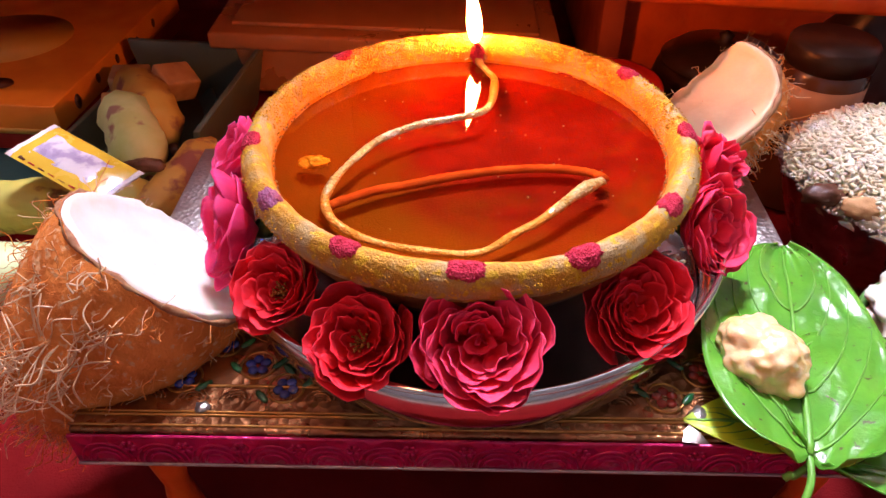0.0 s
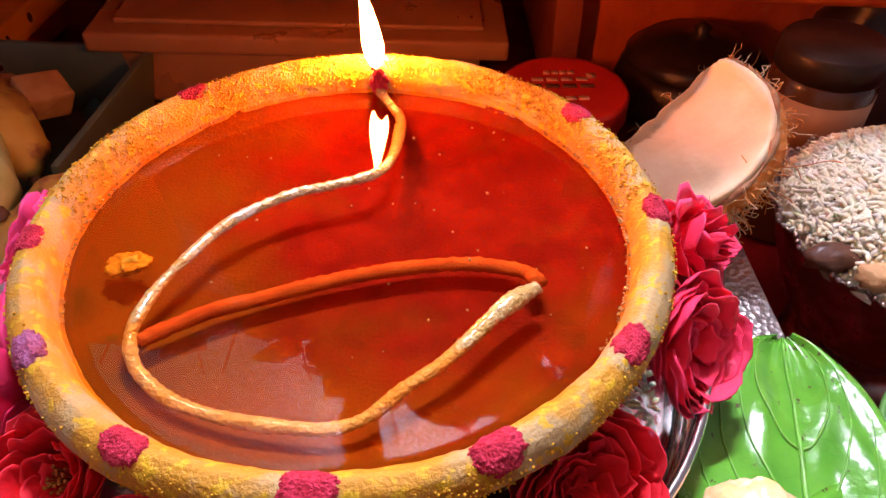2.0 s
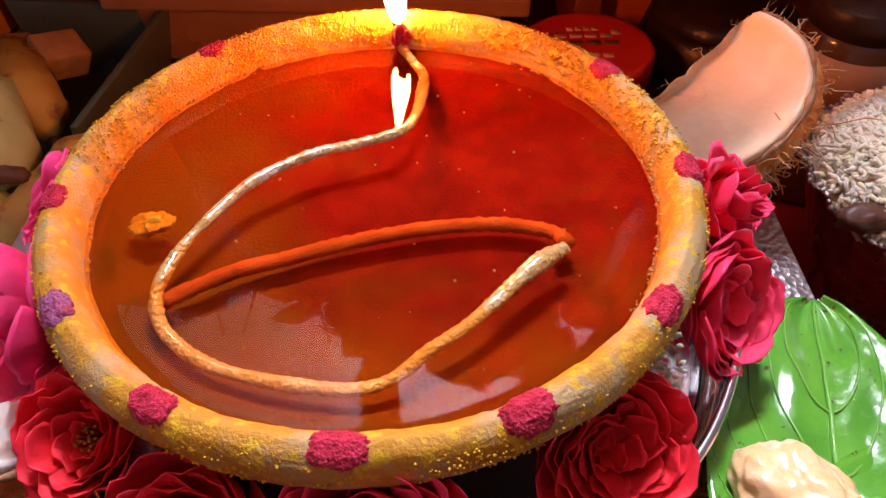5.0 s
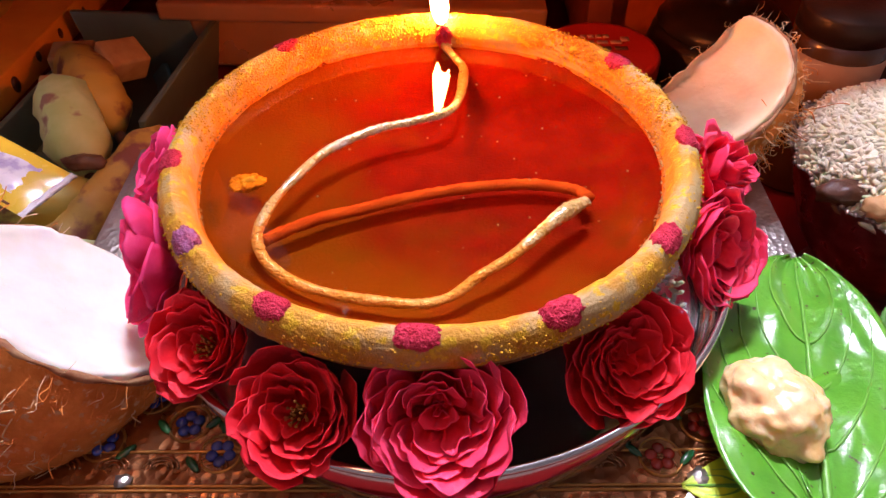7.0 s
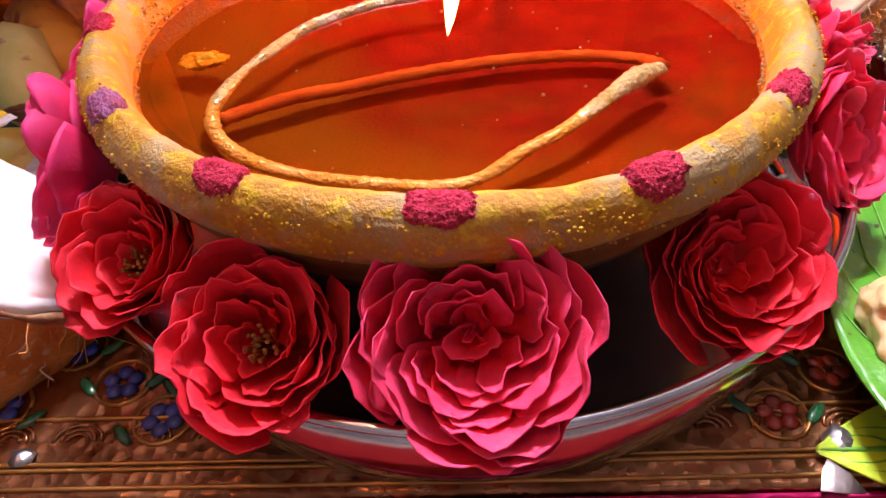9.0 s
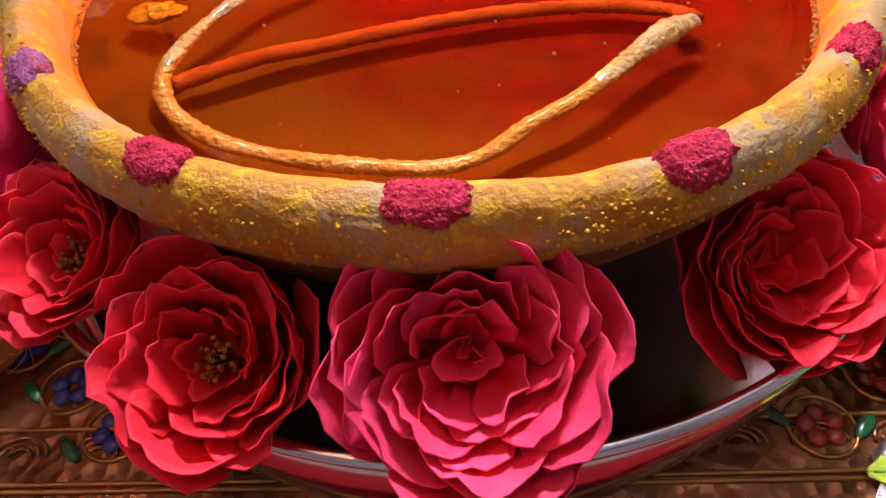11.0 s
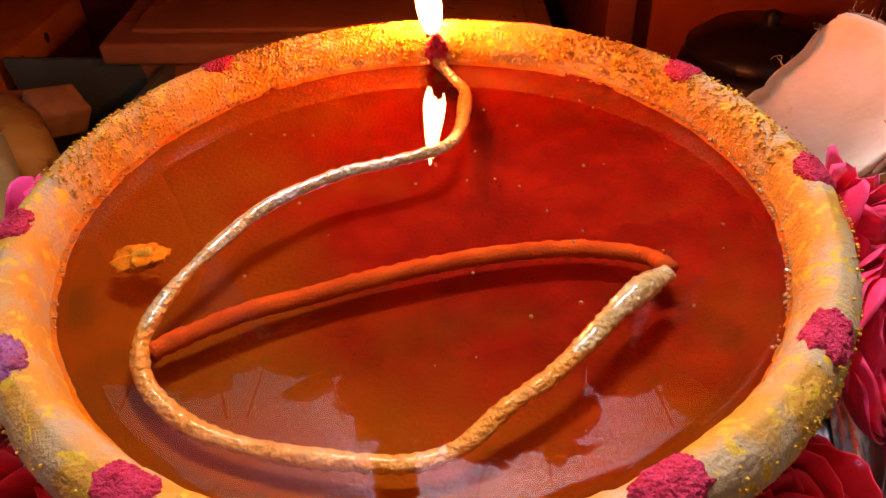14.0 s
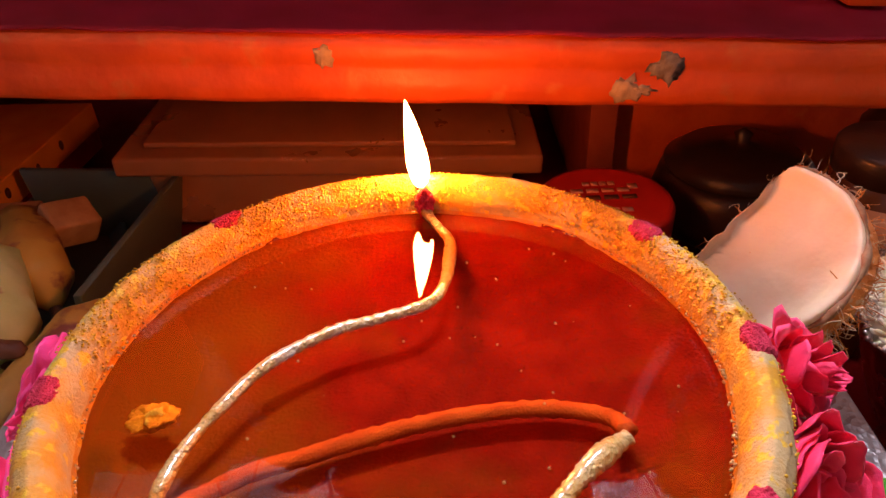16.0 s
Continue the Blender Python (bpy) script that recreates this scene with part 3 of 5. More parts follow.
# ---- low stool with embossed foil ----
def low_stool():
    t = thing("low_stool", "low wooden puja stool covered in embossed copper and magenta foil", "stool", pose(0.007, 0, TOP))
    x0, x1, y0, y1, h = -0.146, 0.1445, -0.1045, 0.080, 0.0175
    part("top", box(x0 + 0.0005, x1 - 0.0005, y0 + 0.0005, y1, -h, 0.0, 0.0012), copper, t)
    part("front_edge", box(x0, x1, y0 - 0.0014, y0, -h - 0.001, -0.0012, 0.0006), magenta, t, "magenta embossed foil on the front edge")
    for xa, xb in ((x0 - 0.001, x0 + 0.022), (x1 - 0.022, x1 + 0.001)):
        part("side_strip", box(xa, xb, -0.02, y1 + 0.0008, -0.008, 0.0011, 0.0005), silver_foil, t, "silver embossed foil strip")
    for dy in (0.003, 0.0075, 0.0090, 0.021):
        part("border_line", tube([Vector((x0 + (x1 - x0) * i / 60, y0 + dy, 0.0002)) for i in range(61)], 0.0006, 6), gold_line, t, "raised gold border line")
    # raised scroll work along the border and on the front edge
    scroll = bmesh.new()
    for k in range(3):
        r = 0.0055 - 0.0016 * k
        tube([Vector((r * math.cos(a), 0.8 * r * math.sin(a), 0)) for a in [math.pi * j / 12 for j in range(13)]], 0.00045, 5, scroll)
    first = part("border_scroll", scroll, copper, t)
    for i in range(18):
        m = Matrix.Translation((x0 + 0.010 + i * (x1 - x0 - 0.02) / 17, y0 + 0.0150, 0.0002))
        if i:
            share("border_scroll", first.data, t, m)
        else:
            first.matrix_basis = m
    edge = bmesh.new()
    for k in range(3):
        r = 0.0095 - 0.0024 * k
        tube([Vector((r * math.cos(a), 0, 1.15 * r * math.sin(a))) for a in [math.pi * j / 12 for j in range(13)]], 0.0005, 5, edge)
    for a in range(6):
        w = 2 * math.pi * a / 6
        bmesh.ops.create_icosphere(edge, subdivisions=1, radius=0.0012, matrix=Matrix.Translation((0.0095 + 0.0022 * math.cos(w), 0, h - 0.0085 + 0.0022 * math.sin(w))) @ Matrix.Diagonal((1, 0.6, 1, 1)))
    first = part("edge_scroll", edge, magenta, t)
    for i in range(14):
        m = Matrix.Translation((x0 + 0.012 + i * (x1 - x0 - 0.024) / 13, y0 - 0.0015, -h + 0.0015))
        if i:
            share("edge_scroll", first.data, t, m)
        else:
            first.matrix_basis = m
    tube_line = [Vector((x0 + (x1 - x0) * i / 60, y0 - 0.0016, -h - 0.0002)) for i in range(61)]
    part("lower_bead", tube(tube_line, 0.0008, 6), silver_foil, t, "thin pale bead under the edge")
    # enamelled flowers in the corners
    rnd = random.Random(3)
    for cx, cy, m in ((-0.098, -0.062, blue_enamel), (-0.083, -0.073, blue_enamel), (-0.110, -0.080, blue_enamel), (-0.070, -0.084, blue_enamel), (-0.124, -0.060, red_enamel),
                      (0.088, -0.074, red_enamel), (0.072, -0.086, red_enamel), (-0.062, -0.076, red_enamel), (-0.10, 0.0, blue_enamel)):
        f = bmesh.new()
        for a in range(5):
            w = 2 * math.pi * a / 5 + cx * 40
            bmesh.ops.create_icosphere(f, subdivisions=2, radius=0.0021, matrix=Matrix.Translation((cx + 0.0030 * math.cos(w), cy + 0.0030 * math.sin(w), 0.0004)) @ Matrix.Diagonal((1, 1, 0.5, 1)))
        part("enamel_flower", f, m, t)
        part("flower_ring", tube([Vector((cx + 0.0068 * math.cos(a), cy + 0.0068 * math.sin(a), 0.0002)) for a in [2 * math.pi * j / 18 for j in range(19)]], 0.0005, 5), gold_line, t)
        for s in (-1, 1):
            g = bmesh.new()
            bmesh.ops.create_icosphere(g, subdivisions=2, radius=0.003, matrix=Matrix.Translation((cx + s * 0.0085, cy + rnd.uniform(-0.004, 0.004), 0.0003)) @ Matrix.Rotation(s * 0.8, 4, "Z") @ Matrix.Diagonal((1.3, 0.5, 0.3, 1)))
            part("enamel_leaf", g, green_enamel, t)
    for x in (x0 + 0.024, x1 - 0.010):
        for y in (y0 + 0.012, y1 - 0.012):
            leg = lathe([(0.0075, FLOOR - TOP + 0.0002), (0.0085, FLOOR - TOP + 0.01), (0.005, -0.05), (0.007, -0.035), (0.0065, -h)], 20)
            part("leg", leg, orange_paint, t, "turned orange leg").location = (x, y, 0)
    part("apron", box(x0 + 0.02, x1 - 0.02, y0 + 0.03, y0 + 0.036, -0.055, -h), dark_wood, t, "dark apron board under the top")
    # glints on the foil top, modelled as small silver lumps
    for gx, gy, s in ((-0.099, -0.094, 0.0030), (-0.104, -0.066, 0.0022), (0.083, -0.094, 0.0045)):
        part("foil_glint", lump(s, (1, 0.9, 0.35), 0.5, 2, gx * 50, 2), silver_foil, t, "small silver lump standing in for a glint").location = (gx, gy, 0.0008)
    return t


low_stool()

# ---- steel tray ----
tray = thing("steel_tray", "shiny round steel tray with an upright rim on the stool", "tray", Matrix.Translation((CENTRE.x + 0.0025, CENTRE.y, TOP)))
part("base", lathe([(0.0, 0.0012), (0.098, 0.0012), (0.1025, 0.0016), (0.1030, 0.0008), (0.1015, 0.0), (0.0, 0.0)], 160, False), steel, tray)
part("wall", lathe([(0.1026, 0.0014), (0.1040, 0.0025), (0.1047, 0.0050), (0.1070, 0.0240), (0.1062, 0.0242), (0.1038, 0.0052), (0.1026, 0.0028), (0.1018, 0.0020)], 160, False), steel, tray, "mirror-bright upright steel wall")
part("rolled_rim", lathe([(0.1066 + 0.0015 * math.cos(w), 0.0252 + 0.0012 * math.sin(w)) for w in [6.2832 * k / 12 for k in range(13)]], 160, False), steel, tray, "rolled steel rim")
grains = bmesh.new()
rnd = random.Random(11)
for k in range(70):
    a = rnd.uniform(-0.70, -0.15)
    r = rnd.uniform(0.080, 0.098)
    bmesh.ops.create_icosphere(grains, subdivisions=1, radius=0.0011, matrix=Matrix.Translation((r * math.cos(a), r * math.sin(a), 0.0075 + 0.010 * rnd.random())) @ Euler((rnd.random() * 3, rnd.random(), rnd.random() * 3)).to_matrix().to_4x4() @ Matrix.Diagonal((3.0, 0.9, 0.9, 1)))
tagged(part("rice_grains", grains, rice), "scattered husky rice grains on the tray", "grain", kind="stuff").location = (CENTRE.x, CENTRE.y, TOP - 0.003)


# ---- clay lamp bowl ----
RIM = [(0.0808, 0.0900), (0.0812, 0.0932), (0.0816, 0.0965), (0.0827, 0.0999), (0.0846, 0.1023), (0.0869, 0.1033), (0.0897, 0.1022), (0.0916, 0.0994), (0.0923, 0.0960), (0.0916, 0.0928), (0.0900, 0.0900)]


def rim_point(s, a, lift=0.0):
    """A point on the rim: s runs -0.11..1 from the inside over the crest to the outside, a is the angle."""
    k = max(0.0, 1 + s * (len(RIM) - 2))
    i = min(int(k), len(RIM) - 2)
    f = k - i
    r, z = RIM[i][0] * (1 - f) + RIM[i + 1][0] * f, RIM[i][1] * (1 - f) + RIM[i + 1][1] * f
    cr, cz = 0.0868, 0.0965
    d = math.hypot(r - cr, z - cz)
    r, z = r + lift * (r - cr) / d, z + lift * (z - cz) / d
    return Vector((r * math.cos(a), r * math.sin(a), z))


def clay_bowl():
    t = thing("clay_lamp_bowl", "large round clay lamp bowl smeared with yellow turmeric, full of oil", "oil lamp", Matrix.Translation(CENTRE))
    bm = bmesh.new()
    n = 260
    grid = []
    for i in range(n):
        a = 2 * math.pi * i / n
        row = []
        for j in range(37):
            s = -0.11 + 1.11 * j / 36
            p = rim_point(s, a)
            q = rim_point(s, a, 0.0004 * noise.noise(p * 160) + 0.00035 * noise.noise(p * 420) + 0.0009 * noise.noise(p * 32))
            row.append(bm.verts.new(q))
        grid.append(row)
    for i in range(n):
        a, b = grid[i], grid[(i + 1) % n]
        for j in range(36):
            bm.faces.new((a[j], a[j + 1], b[j + 1], b[j]))
    bmesh.ops.recalc_face_normals(bm, faces=bm.faces)
    part("rim", bm, turmeric, t, "rounded rim caked with yellow turmeric paste")
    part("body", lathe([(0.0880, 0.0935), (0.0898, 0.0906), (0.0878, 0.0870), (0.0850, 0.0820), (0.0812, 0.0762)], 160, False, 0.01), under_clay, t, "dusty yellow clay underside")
    # lower body is coloured dark for the shade between bowl and tray
    part("foot", lathe([(0.0812, 0.0762), (0.0770, 0.0700), (0.0640, 0.0560), (0.0520, 0.0450), (0.0470, 0.0375), (0.0, 0.0365)], 160, False, 0.01), shaded_clay, t, "clay foot with the shade under the bowl in its colour")
    part("basin", lathe([(0.0815, 0.0925), (0.0811, 0.0906), (0.0792, 0.0880), (0.0752, 0.0845), (0.0744, 0.0836), (0.0670, 0.0790), (0.0520, 0.0760), (0.0350, 0.0748), (0.0, 0.0742)], 160, False, 0.006), basin_clay, t, "oil-soaked red clay inside with ochre stains")
    # kumkum dabs over the rim
    for deg, m, half, sa, sb in ((188, kumkum, 0.056, 0.32, 0.70), (215.5, kumkum_oily, 0.060, 0.30, 0.66), (242, kumkum, 0.060, 0.28, 0.64), (269, kumkum, 0.068, 0.28, 0.65), (295, kumkum, 0.064, 0.26, 0.68),
                                 (323.5, kumkum, 0.062, 0.27, 0.66), (358, kumkum, 0.058, 0.32, 0.70), (33, kumkum, 0.060, 0.24, 0.60), (133.5, kumkum, 0.060, 0.30, 0.64)):
        d = bmesh.new()
        a0 = radians(deg)
        rows = []
        for i in range(61):
            u = (i / 30 - 1) * 1.25
            row = []
            for j in range(49):
                w = (j / 24 - 1) * 1.25
                g = 0.55 * noise.noise((u * 2.2 + deg, w * 2.2, deg * 0.3)) + 0.40 * noise.noise((u * 6, w * 6, deg)) + 0.35 * noise.noise((u * 15, w * 15, deg))
                cut = 1 - (abs(u) ** 2.6 + abs(w) ** 2.6) + 0.75 * g
                lift = max(-0.0016, min(0.0007, 0.0022 * cut)) + 0.0004 * noise.noise((u * 11, w * 11, deg)) + 0.0003 * noise.noise((u * 27, w * 27, deg))
                row.append(d.verts.new(rim_point((sa + sb) / 2 + w * (sb - sa) / 2, a0 + half * (u + 0.12 * noise.noise((w * 3, deg, 1))), lift)))
            rows.append(row)
        for a, b in zip(rows, rows[1:]):
            for j in range(48):
                d.faces.new((a[j], a[j + 1], b[j + 1], b[j]))
        bmesh.ops.recalc_face_normals(d, faces=d.faces)
        part("kumkum_dab", d, m, t, "dab of crimson kumkum powder" if m is kumkum else "dab of oily violet-red kumkum")
    # loose turmeric crumbs
    c = bmesh.new()
    rnd = random.Random(5)
    for k in range(2600):
        a = rnd.uniform(0, 2 * math.pi)
        if noise.noise((math.cos(a) * 6, math.sin(a) * 6, 2)) < rnd.uniform(-0.35, 0.3):
            continue
        s = min(0.97, max(0.1, rnd.gauss(0.74, 0.10) if math.sin(a) < 0.35 else rnd.gauss(0.4, 0.18)))
        bmesh.ops.create_icosphere(c, subdivisions=1, radius=rnd.uniform(0.00014, 0.00046), matrix=Matrix.Translation(rim_point(s, a, 0.0003)) @ Matrix.Diagonal((1, rnd.uniform(0.6, 1.2), rnd.uniform(0.6, 1), 1)))
    for k in range(2200):
        a = rnd.uniform(0.05, math.pi - 0.05)
        bmesh.ops.create_icosphere(c, subdivisions=1, radius=rnd.uniform(0.00018, 0.00055), matrix=Matrix.Translation(rim_point(rnd.gauss(0.24, 0.13) if rnd.random() < 0.75 else rnd.uniform(0.05, 0.6), a, 0.0002)) @ Matrix.Diagonal((1, rnd.uniform(0.6, 1.2), rnd.uniform(0.5, 0.9), 1)))
    tagged(part("turmeric_dust", c, crumb, t, "bright yellow turmeric crumbs"), kind="stuff")
    return t


clay_bowl()

# ---- oil ----
ob = bmesh.new()
rings = []
for r, dz in ((0.0005, 0), (0.02, 0), (0.04, 0), (0.06, 0), (0.076, 0), (0.0797, 0.0001), (0.0808, 0.0004), (0.0814, 0.0010)):
    rings.append([ob.verts.new((r * math.cos(2 * math.pi * i / 128), r * math.sin(2 * math.pi * i / 128), dz)) for i in range(128)])
for a, b in zip(rings, rings[1:]):
    for i in range(128):
        ob.faces.new((a[i], b[i], b[(i + 1) % 128], a[(i + 1) % 128]))
ob.faces.new(rings[0])
bmesh.ops.recalc_face_normals(ob, faces=ob.faces)
if ob.faces[0].normal.z < 0:
    bmesh.ops.reverse_faces(ob, faces=ob.faces)
oil = thing("lamp_oil", "clear amber lamp oil filling the clay bowl", "oil", Matrix.Translation((CENTRE.x, CENTRE.y, OIL)))
surface = part("surface", ob, oil_mat, oil)
surface.visible_shadow = False
bub = bmesh.new()
rnd = random.Random(21)
for k in range(220):
    a = rnd.choice((rnd.uniform(-0.7, 0.9), rnd.uniform(2.2, 3.6), rnd.uniform(-0.6, 0.6)))
    bmesh.ops.create_icosphere(bub, subdivisions=2, radius=rnd.uniform(0.0002, 0.0005), matrix=Matrix.Translation(((0.0807 + rnd.uniform(-0.0010, 0.0003)) * math.cos(a), (0.0807 + rnd.uniform(-0.001, 0.0003)) * math.sin(a), 0.0006)))
for k in range(40):
    a, r = rnd.uniform(0, 6.28), 0.07 * rnd.random() ** 0.5
    bmesh.ops.create_icosphere(bub, subdivisions=2, radius=rnd.uniform(0.0002, 0.0005), matrix=Matrix.Translation((r * math.cos(a), r * math.sin(a), 0.0001)))
tagged(part("bubble_froth", bub, bubble_mat, oil, "tiny bright bubbles along the oil's edge"), kind="stuff")

tl2 = thing("turmeric_clump", "small clump of yellow turmeric floating in the oil", "turmeric", Matrix.Translation((-0.058, -0.010, OIL - 0.0022)))
part("clump", lump(0.0048, (1.15, 0.95, 0.5), 0.6, 2.0, 3.0, 4), sunk_turmeric, tl2)

# ---- wick and flame ----
WICK = [(0.0092, 0.0825, 0.1000), (0.0105, 0.077, 0.0945), (0.0145, 0.071, 0.0915), (0.018, 0.064, 0.0895), (0.0177, 0.0540, 0.0890), (0.0159, 0.0403, 0.0905), (0.011, 0.030, 0.0915), (-0.002, 0.024, 0.0918),
        (-0.014, 0.020, 0.0918), (-0.026, 0.012, 0.0918), (-0.034, 0.004, 0.0918), (-0.040, -0.006, 0.0916), (-0.046, -0.018, 0.0912), (-0.049, -0.029, 0.0908), (-0.0493, -0.0376, 0.0900),
        (-0.0457, -0.0462, 0.0888), (-0.0389, -0.0529, 0.0882), (-0.0311, -0.0576, 0.0875), (-0.0192, -0.0613, 0.0868), (-0.008, -0.0633, 0.0866), (0.0043, -0.0643, 0.0866), (0.0135, -0.0612, 0.0870),
        (0.0218, -0.0539, 0.0885), (0.0299, -0.0482, 0.0896), (0.038, -0.0406, 0.0908), (0.045, -0.033, 0.0914), (0.053, -0.026, 0.0918), (0.0578, -0.0225, 0.0914)]
SUNK = [(0.0585, -0.0195, 0.0890), (0.0570, -0.0140, 0.0850), (0.0515, -0.0104, 0.083), (0.0391, -0.0078, 0.082), (0.0224, -0.0089, 0.082), (0.0068, -0.012, 0.082), (-0.0077, -0.0161, 0.082), (-0.0192, -0.0203, 0.082),
        (-0.0311, -0.0254, 0.084), (-0.0420, -0.0330, 0.0862), (-0.0478, -0.0378, 0.0872)]
wick = thing("cotton_wick", "long twisted cotton wick coiled in the oil and burning", "wick")
line = [p - Vector((0, 0, 0.0002 + 0.0004 * noise.noise((i * 0.09, 0, 0)))) if i > 30 else p for i, p in enumerate(smooth_line(WICK, 8))]
part("floating_cord", tube(line, lambda s: 0.0019 + 0.00055 * noise.noise((s * 24, 0, 0)) + 0.0011 * math.exp(-((s - 0.955) / 0.035) ** 2), 16, None, 2, 2200), cotton, wick)
part("sunken_cord", tube(smooth_line(SUNK, 8), lambda s: 0.0026 + 0.0003 * noise.noise((s * 20, 4, 0)), 14, None, 2, 1800), cotton_sunk, wick, "reddish length of cord under the oil")
part("kumkum_coat", lump(0.0034, (0.95, 0.9, 1.6), 0.35, 2.4, 2.0, 4), kumkum, wick, "kumkum caked round the wick").location = (0.0100, 0.0790, 0.0968)
part("charred_tip", lump(0.0018, (1.1, 0.9, 2.0), 0.5, 2.6, 5.0, 3), char, wick, "black charred wick tip").location = (0.0088, 0.0838, 0.1015)
flame = lathe([(0.0, -0.001), (0.0019, 0.0005), (0.0033, 0.004), (0.0039, 0.008), (0.0036, 0.013), (0.0028, 0.019), (0.0017, 0.0255), (0.0007, 0.0300), (0.0, 0.0325)], 28, False)
for v in flame.verts:
    v.co.x -= 0.0034 * max(0.0, v.co.z / 0.032) ** 1.4
part("flame", flame, flame_mat, wick, "bright yellow-white flame").location = (0.0088, 0.0842, 0.1008)


# ---- roses ----
def petal_mesh(name, R, open_, wrap, tip, seed, material):
    """One curved petal round the z axis at azimuth 0. open_ 0: upright bud petal, 1: laid back flat."""
    nu, nv = 9, 9
    rows = []
    bm = bmesh.new()
    for side in (0, 1):
        sheet = []
        for j in range(nv):
            v = j / (nv - 1)
            lean = radians(4 + 46 * open_)
            curl = radians(22 * open_ + 8) * v * v
            ang = lean * (0.55 + 0.45 * v) + curl
            rr = R * (0.06 + 0.52 * open_) + R * 0.34 * v * math.sin(0.5 * ang + 0.5 * lean)
            zz = R * (0.84 - 0.16 * open_) * v * math.cos(0.6 * ang + 0.2 * lean)
            row = []
            for i in range(nu):
                u = i / (nu - 1) * 2 - 1
                w = wrap * (0.45 + 0.55 * math.sin(min(1.0, 0.15 + 0.95 * v) * math.pi * 0.62))
                edge = 1 - abs(u) ** 2.2
                reach = (0.84 + 0.16 * edge) + tip * (1 - abs(u)) ** 2 * v + 0.03 * noise.noise((u * 3.5 + seed, 3.1, seed))
                r = rr * (1 - 0.10 * (1 - open_) * u * u) * (reach if open_ > 0.4 else 1)
                z = zz * (reach if open_ <= 0.6 else 1)
                ruf = 0.10 * R * v * noise.noise((u * 2.0 + seed, v * 1.8, seed * 1.7)) + 0.03 * R * v * v * noise.noise((u * 6 + seed, v * 4, seed))
                roll = 0.10 * R * max(0.0, v - 0.72) / 0.28
                r += ruf + roll * 1.1 - side * 0.00028
                z += 0.5 * ruf - roll * (0.3 + 0.6 * open_) - side * 0.0002
                a = u * w
                row.append(bm.verts.new((r * math.cos(a), r * math.sin(a), z)))
            sheet.append(row)
        rows.append(sheet)
    for k, sheet in enumerate(rows):
        for a, b in zip(sheet, sheet[1:]):
            for i in range(nu - 1):
                f = (a[i], a[i + 1], b[i + 1], b[i])
                bm.faces.new(f if k == 0 else f[::-1])
    o, q = rows
    rim = [(j, 0) for j in range(nv)] + [(nv - 1, i) for i in range(1, nu)] + [(j, nu - 1) for j in range(nv - 2, -1, -1)]
    for (a, b), (c, d) in zip(rim, rim[1:]):
        bm.faces.new((o[a][b], o[c][d], q[c][d], q[a][b]))
    bmesh.ops.recalc_face_normals(bm, faces=bm.faces)
    me = bpy.data.meshes.new(name)
    bm.to_mesh(me)
    bm.free()
    me.shade_smooth()
    me.materials.append(material)
    return me


def cup_petal(name, R, rho, top, flare, wrap, seed, material, point=0.12):
    """One petal of a cupped rose: it swells out from the deep base to radius rho and stands up to height top, with a pointed edge that rolls outward."""
    nu, nv = 11, 11
    bm = bmesh.new()
    sheets = []
    for side in (0, 1):
        sheet = []
        for j in range(nv):
            row = []
            for i in range(nu):
                u = i / (nu - 1) * 2 - 1
                reach = 1 - 0.20 * abs(u) ** 3 + point * (1 - abs(u)) ** 2 + 0.05 * noise.noise((u * 2.0 + seed, seed, 1.0))
                v = j / (nv - 1) * reach
                bend = max(0.0, v - 0.62) / 0.38
                curl = bend * bend * (1.0 + 1.1 * noise.noise((u * 1.5 + seed, 5.0, seed)))
                ruf = v * (0.125 * noise.noise((u * 1.4 + seed, v * 1.6, seed * 1.7)) + 0.055 * v * noise.noise((u * 4.5 + seed, v * 3.0, seed)))
                belly = 0.10 * math.sin(math.pi * min(1.0, v)) * (1 - u * u)
                r = R * (rho * (1 - (1 - min(1.0, v)) ** 2.2) * (1 + 0.10 * u) + belly * rho + flare * curl + ruf)
                z = R * (-0.95 + (top + 0.95) * v ** 1.1 - 0.8 * flare * curl + 0.4 * ruf)
                a = u * wrap * (0.5 + 0.5 * min(1.0, v * 1.5))
                row.append(bm.verts.new(((r - side * 0.0003) * math.cos(a), (r - side * 0.0003) * math.sin(a), z - side * 0.00016)))
            sheet.append(row)
        sheets.append(sheet)
    for k, sheet in enumerate(sheets):
        for a, b in zip(sheet, sheet[1:]):
            for i in range(nu - 1):
                f = (a[i], a[i + 1], b[i + 1], b[i])
                bm.faces.new(f if k == 0 else f[::-1])
    o, q = sheets
    rim = [(j, 0) for j in range(nv)] + [(nv - 1, i) for i in range(1, nu)] + [(j, nu - 1) for j in range(nv - 2, -1, -1)]
    for (a, b), (c, d) in zip(rim, rim[1:]):
        bm.faces.new((o[a][b], o[c][d], q[c][d], q[a][b]))
    bmesh.ops.recalc_face_normals(bm, faces=bm.faces)
    me = bpy.data.meshes.new(name)
    bm.to_mesh(me)
    bm.free()
    me.shade_smooth()
    me.materials.append(material)
    return me


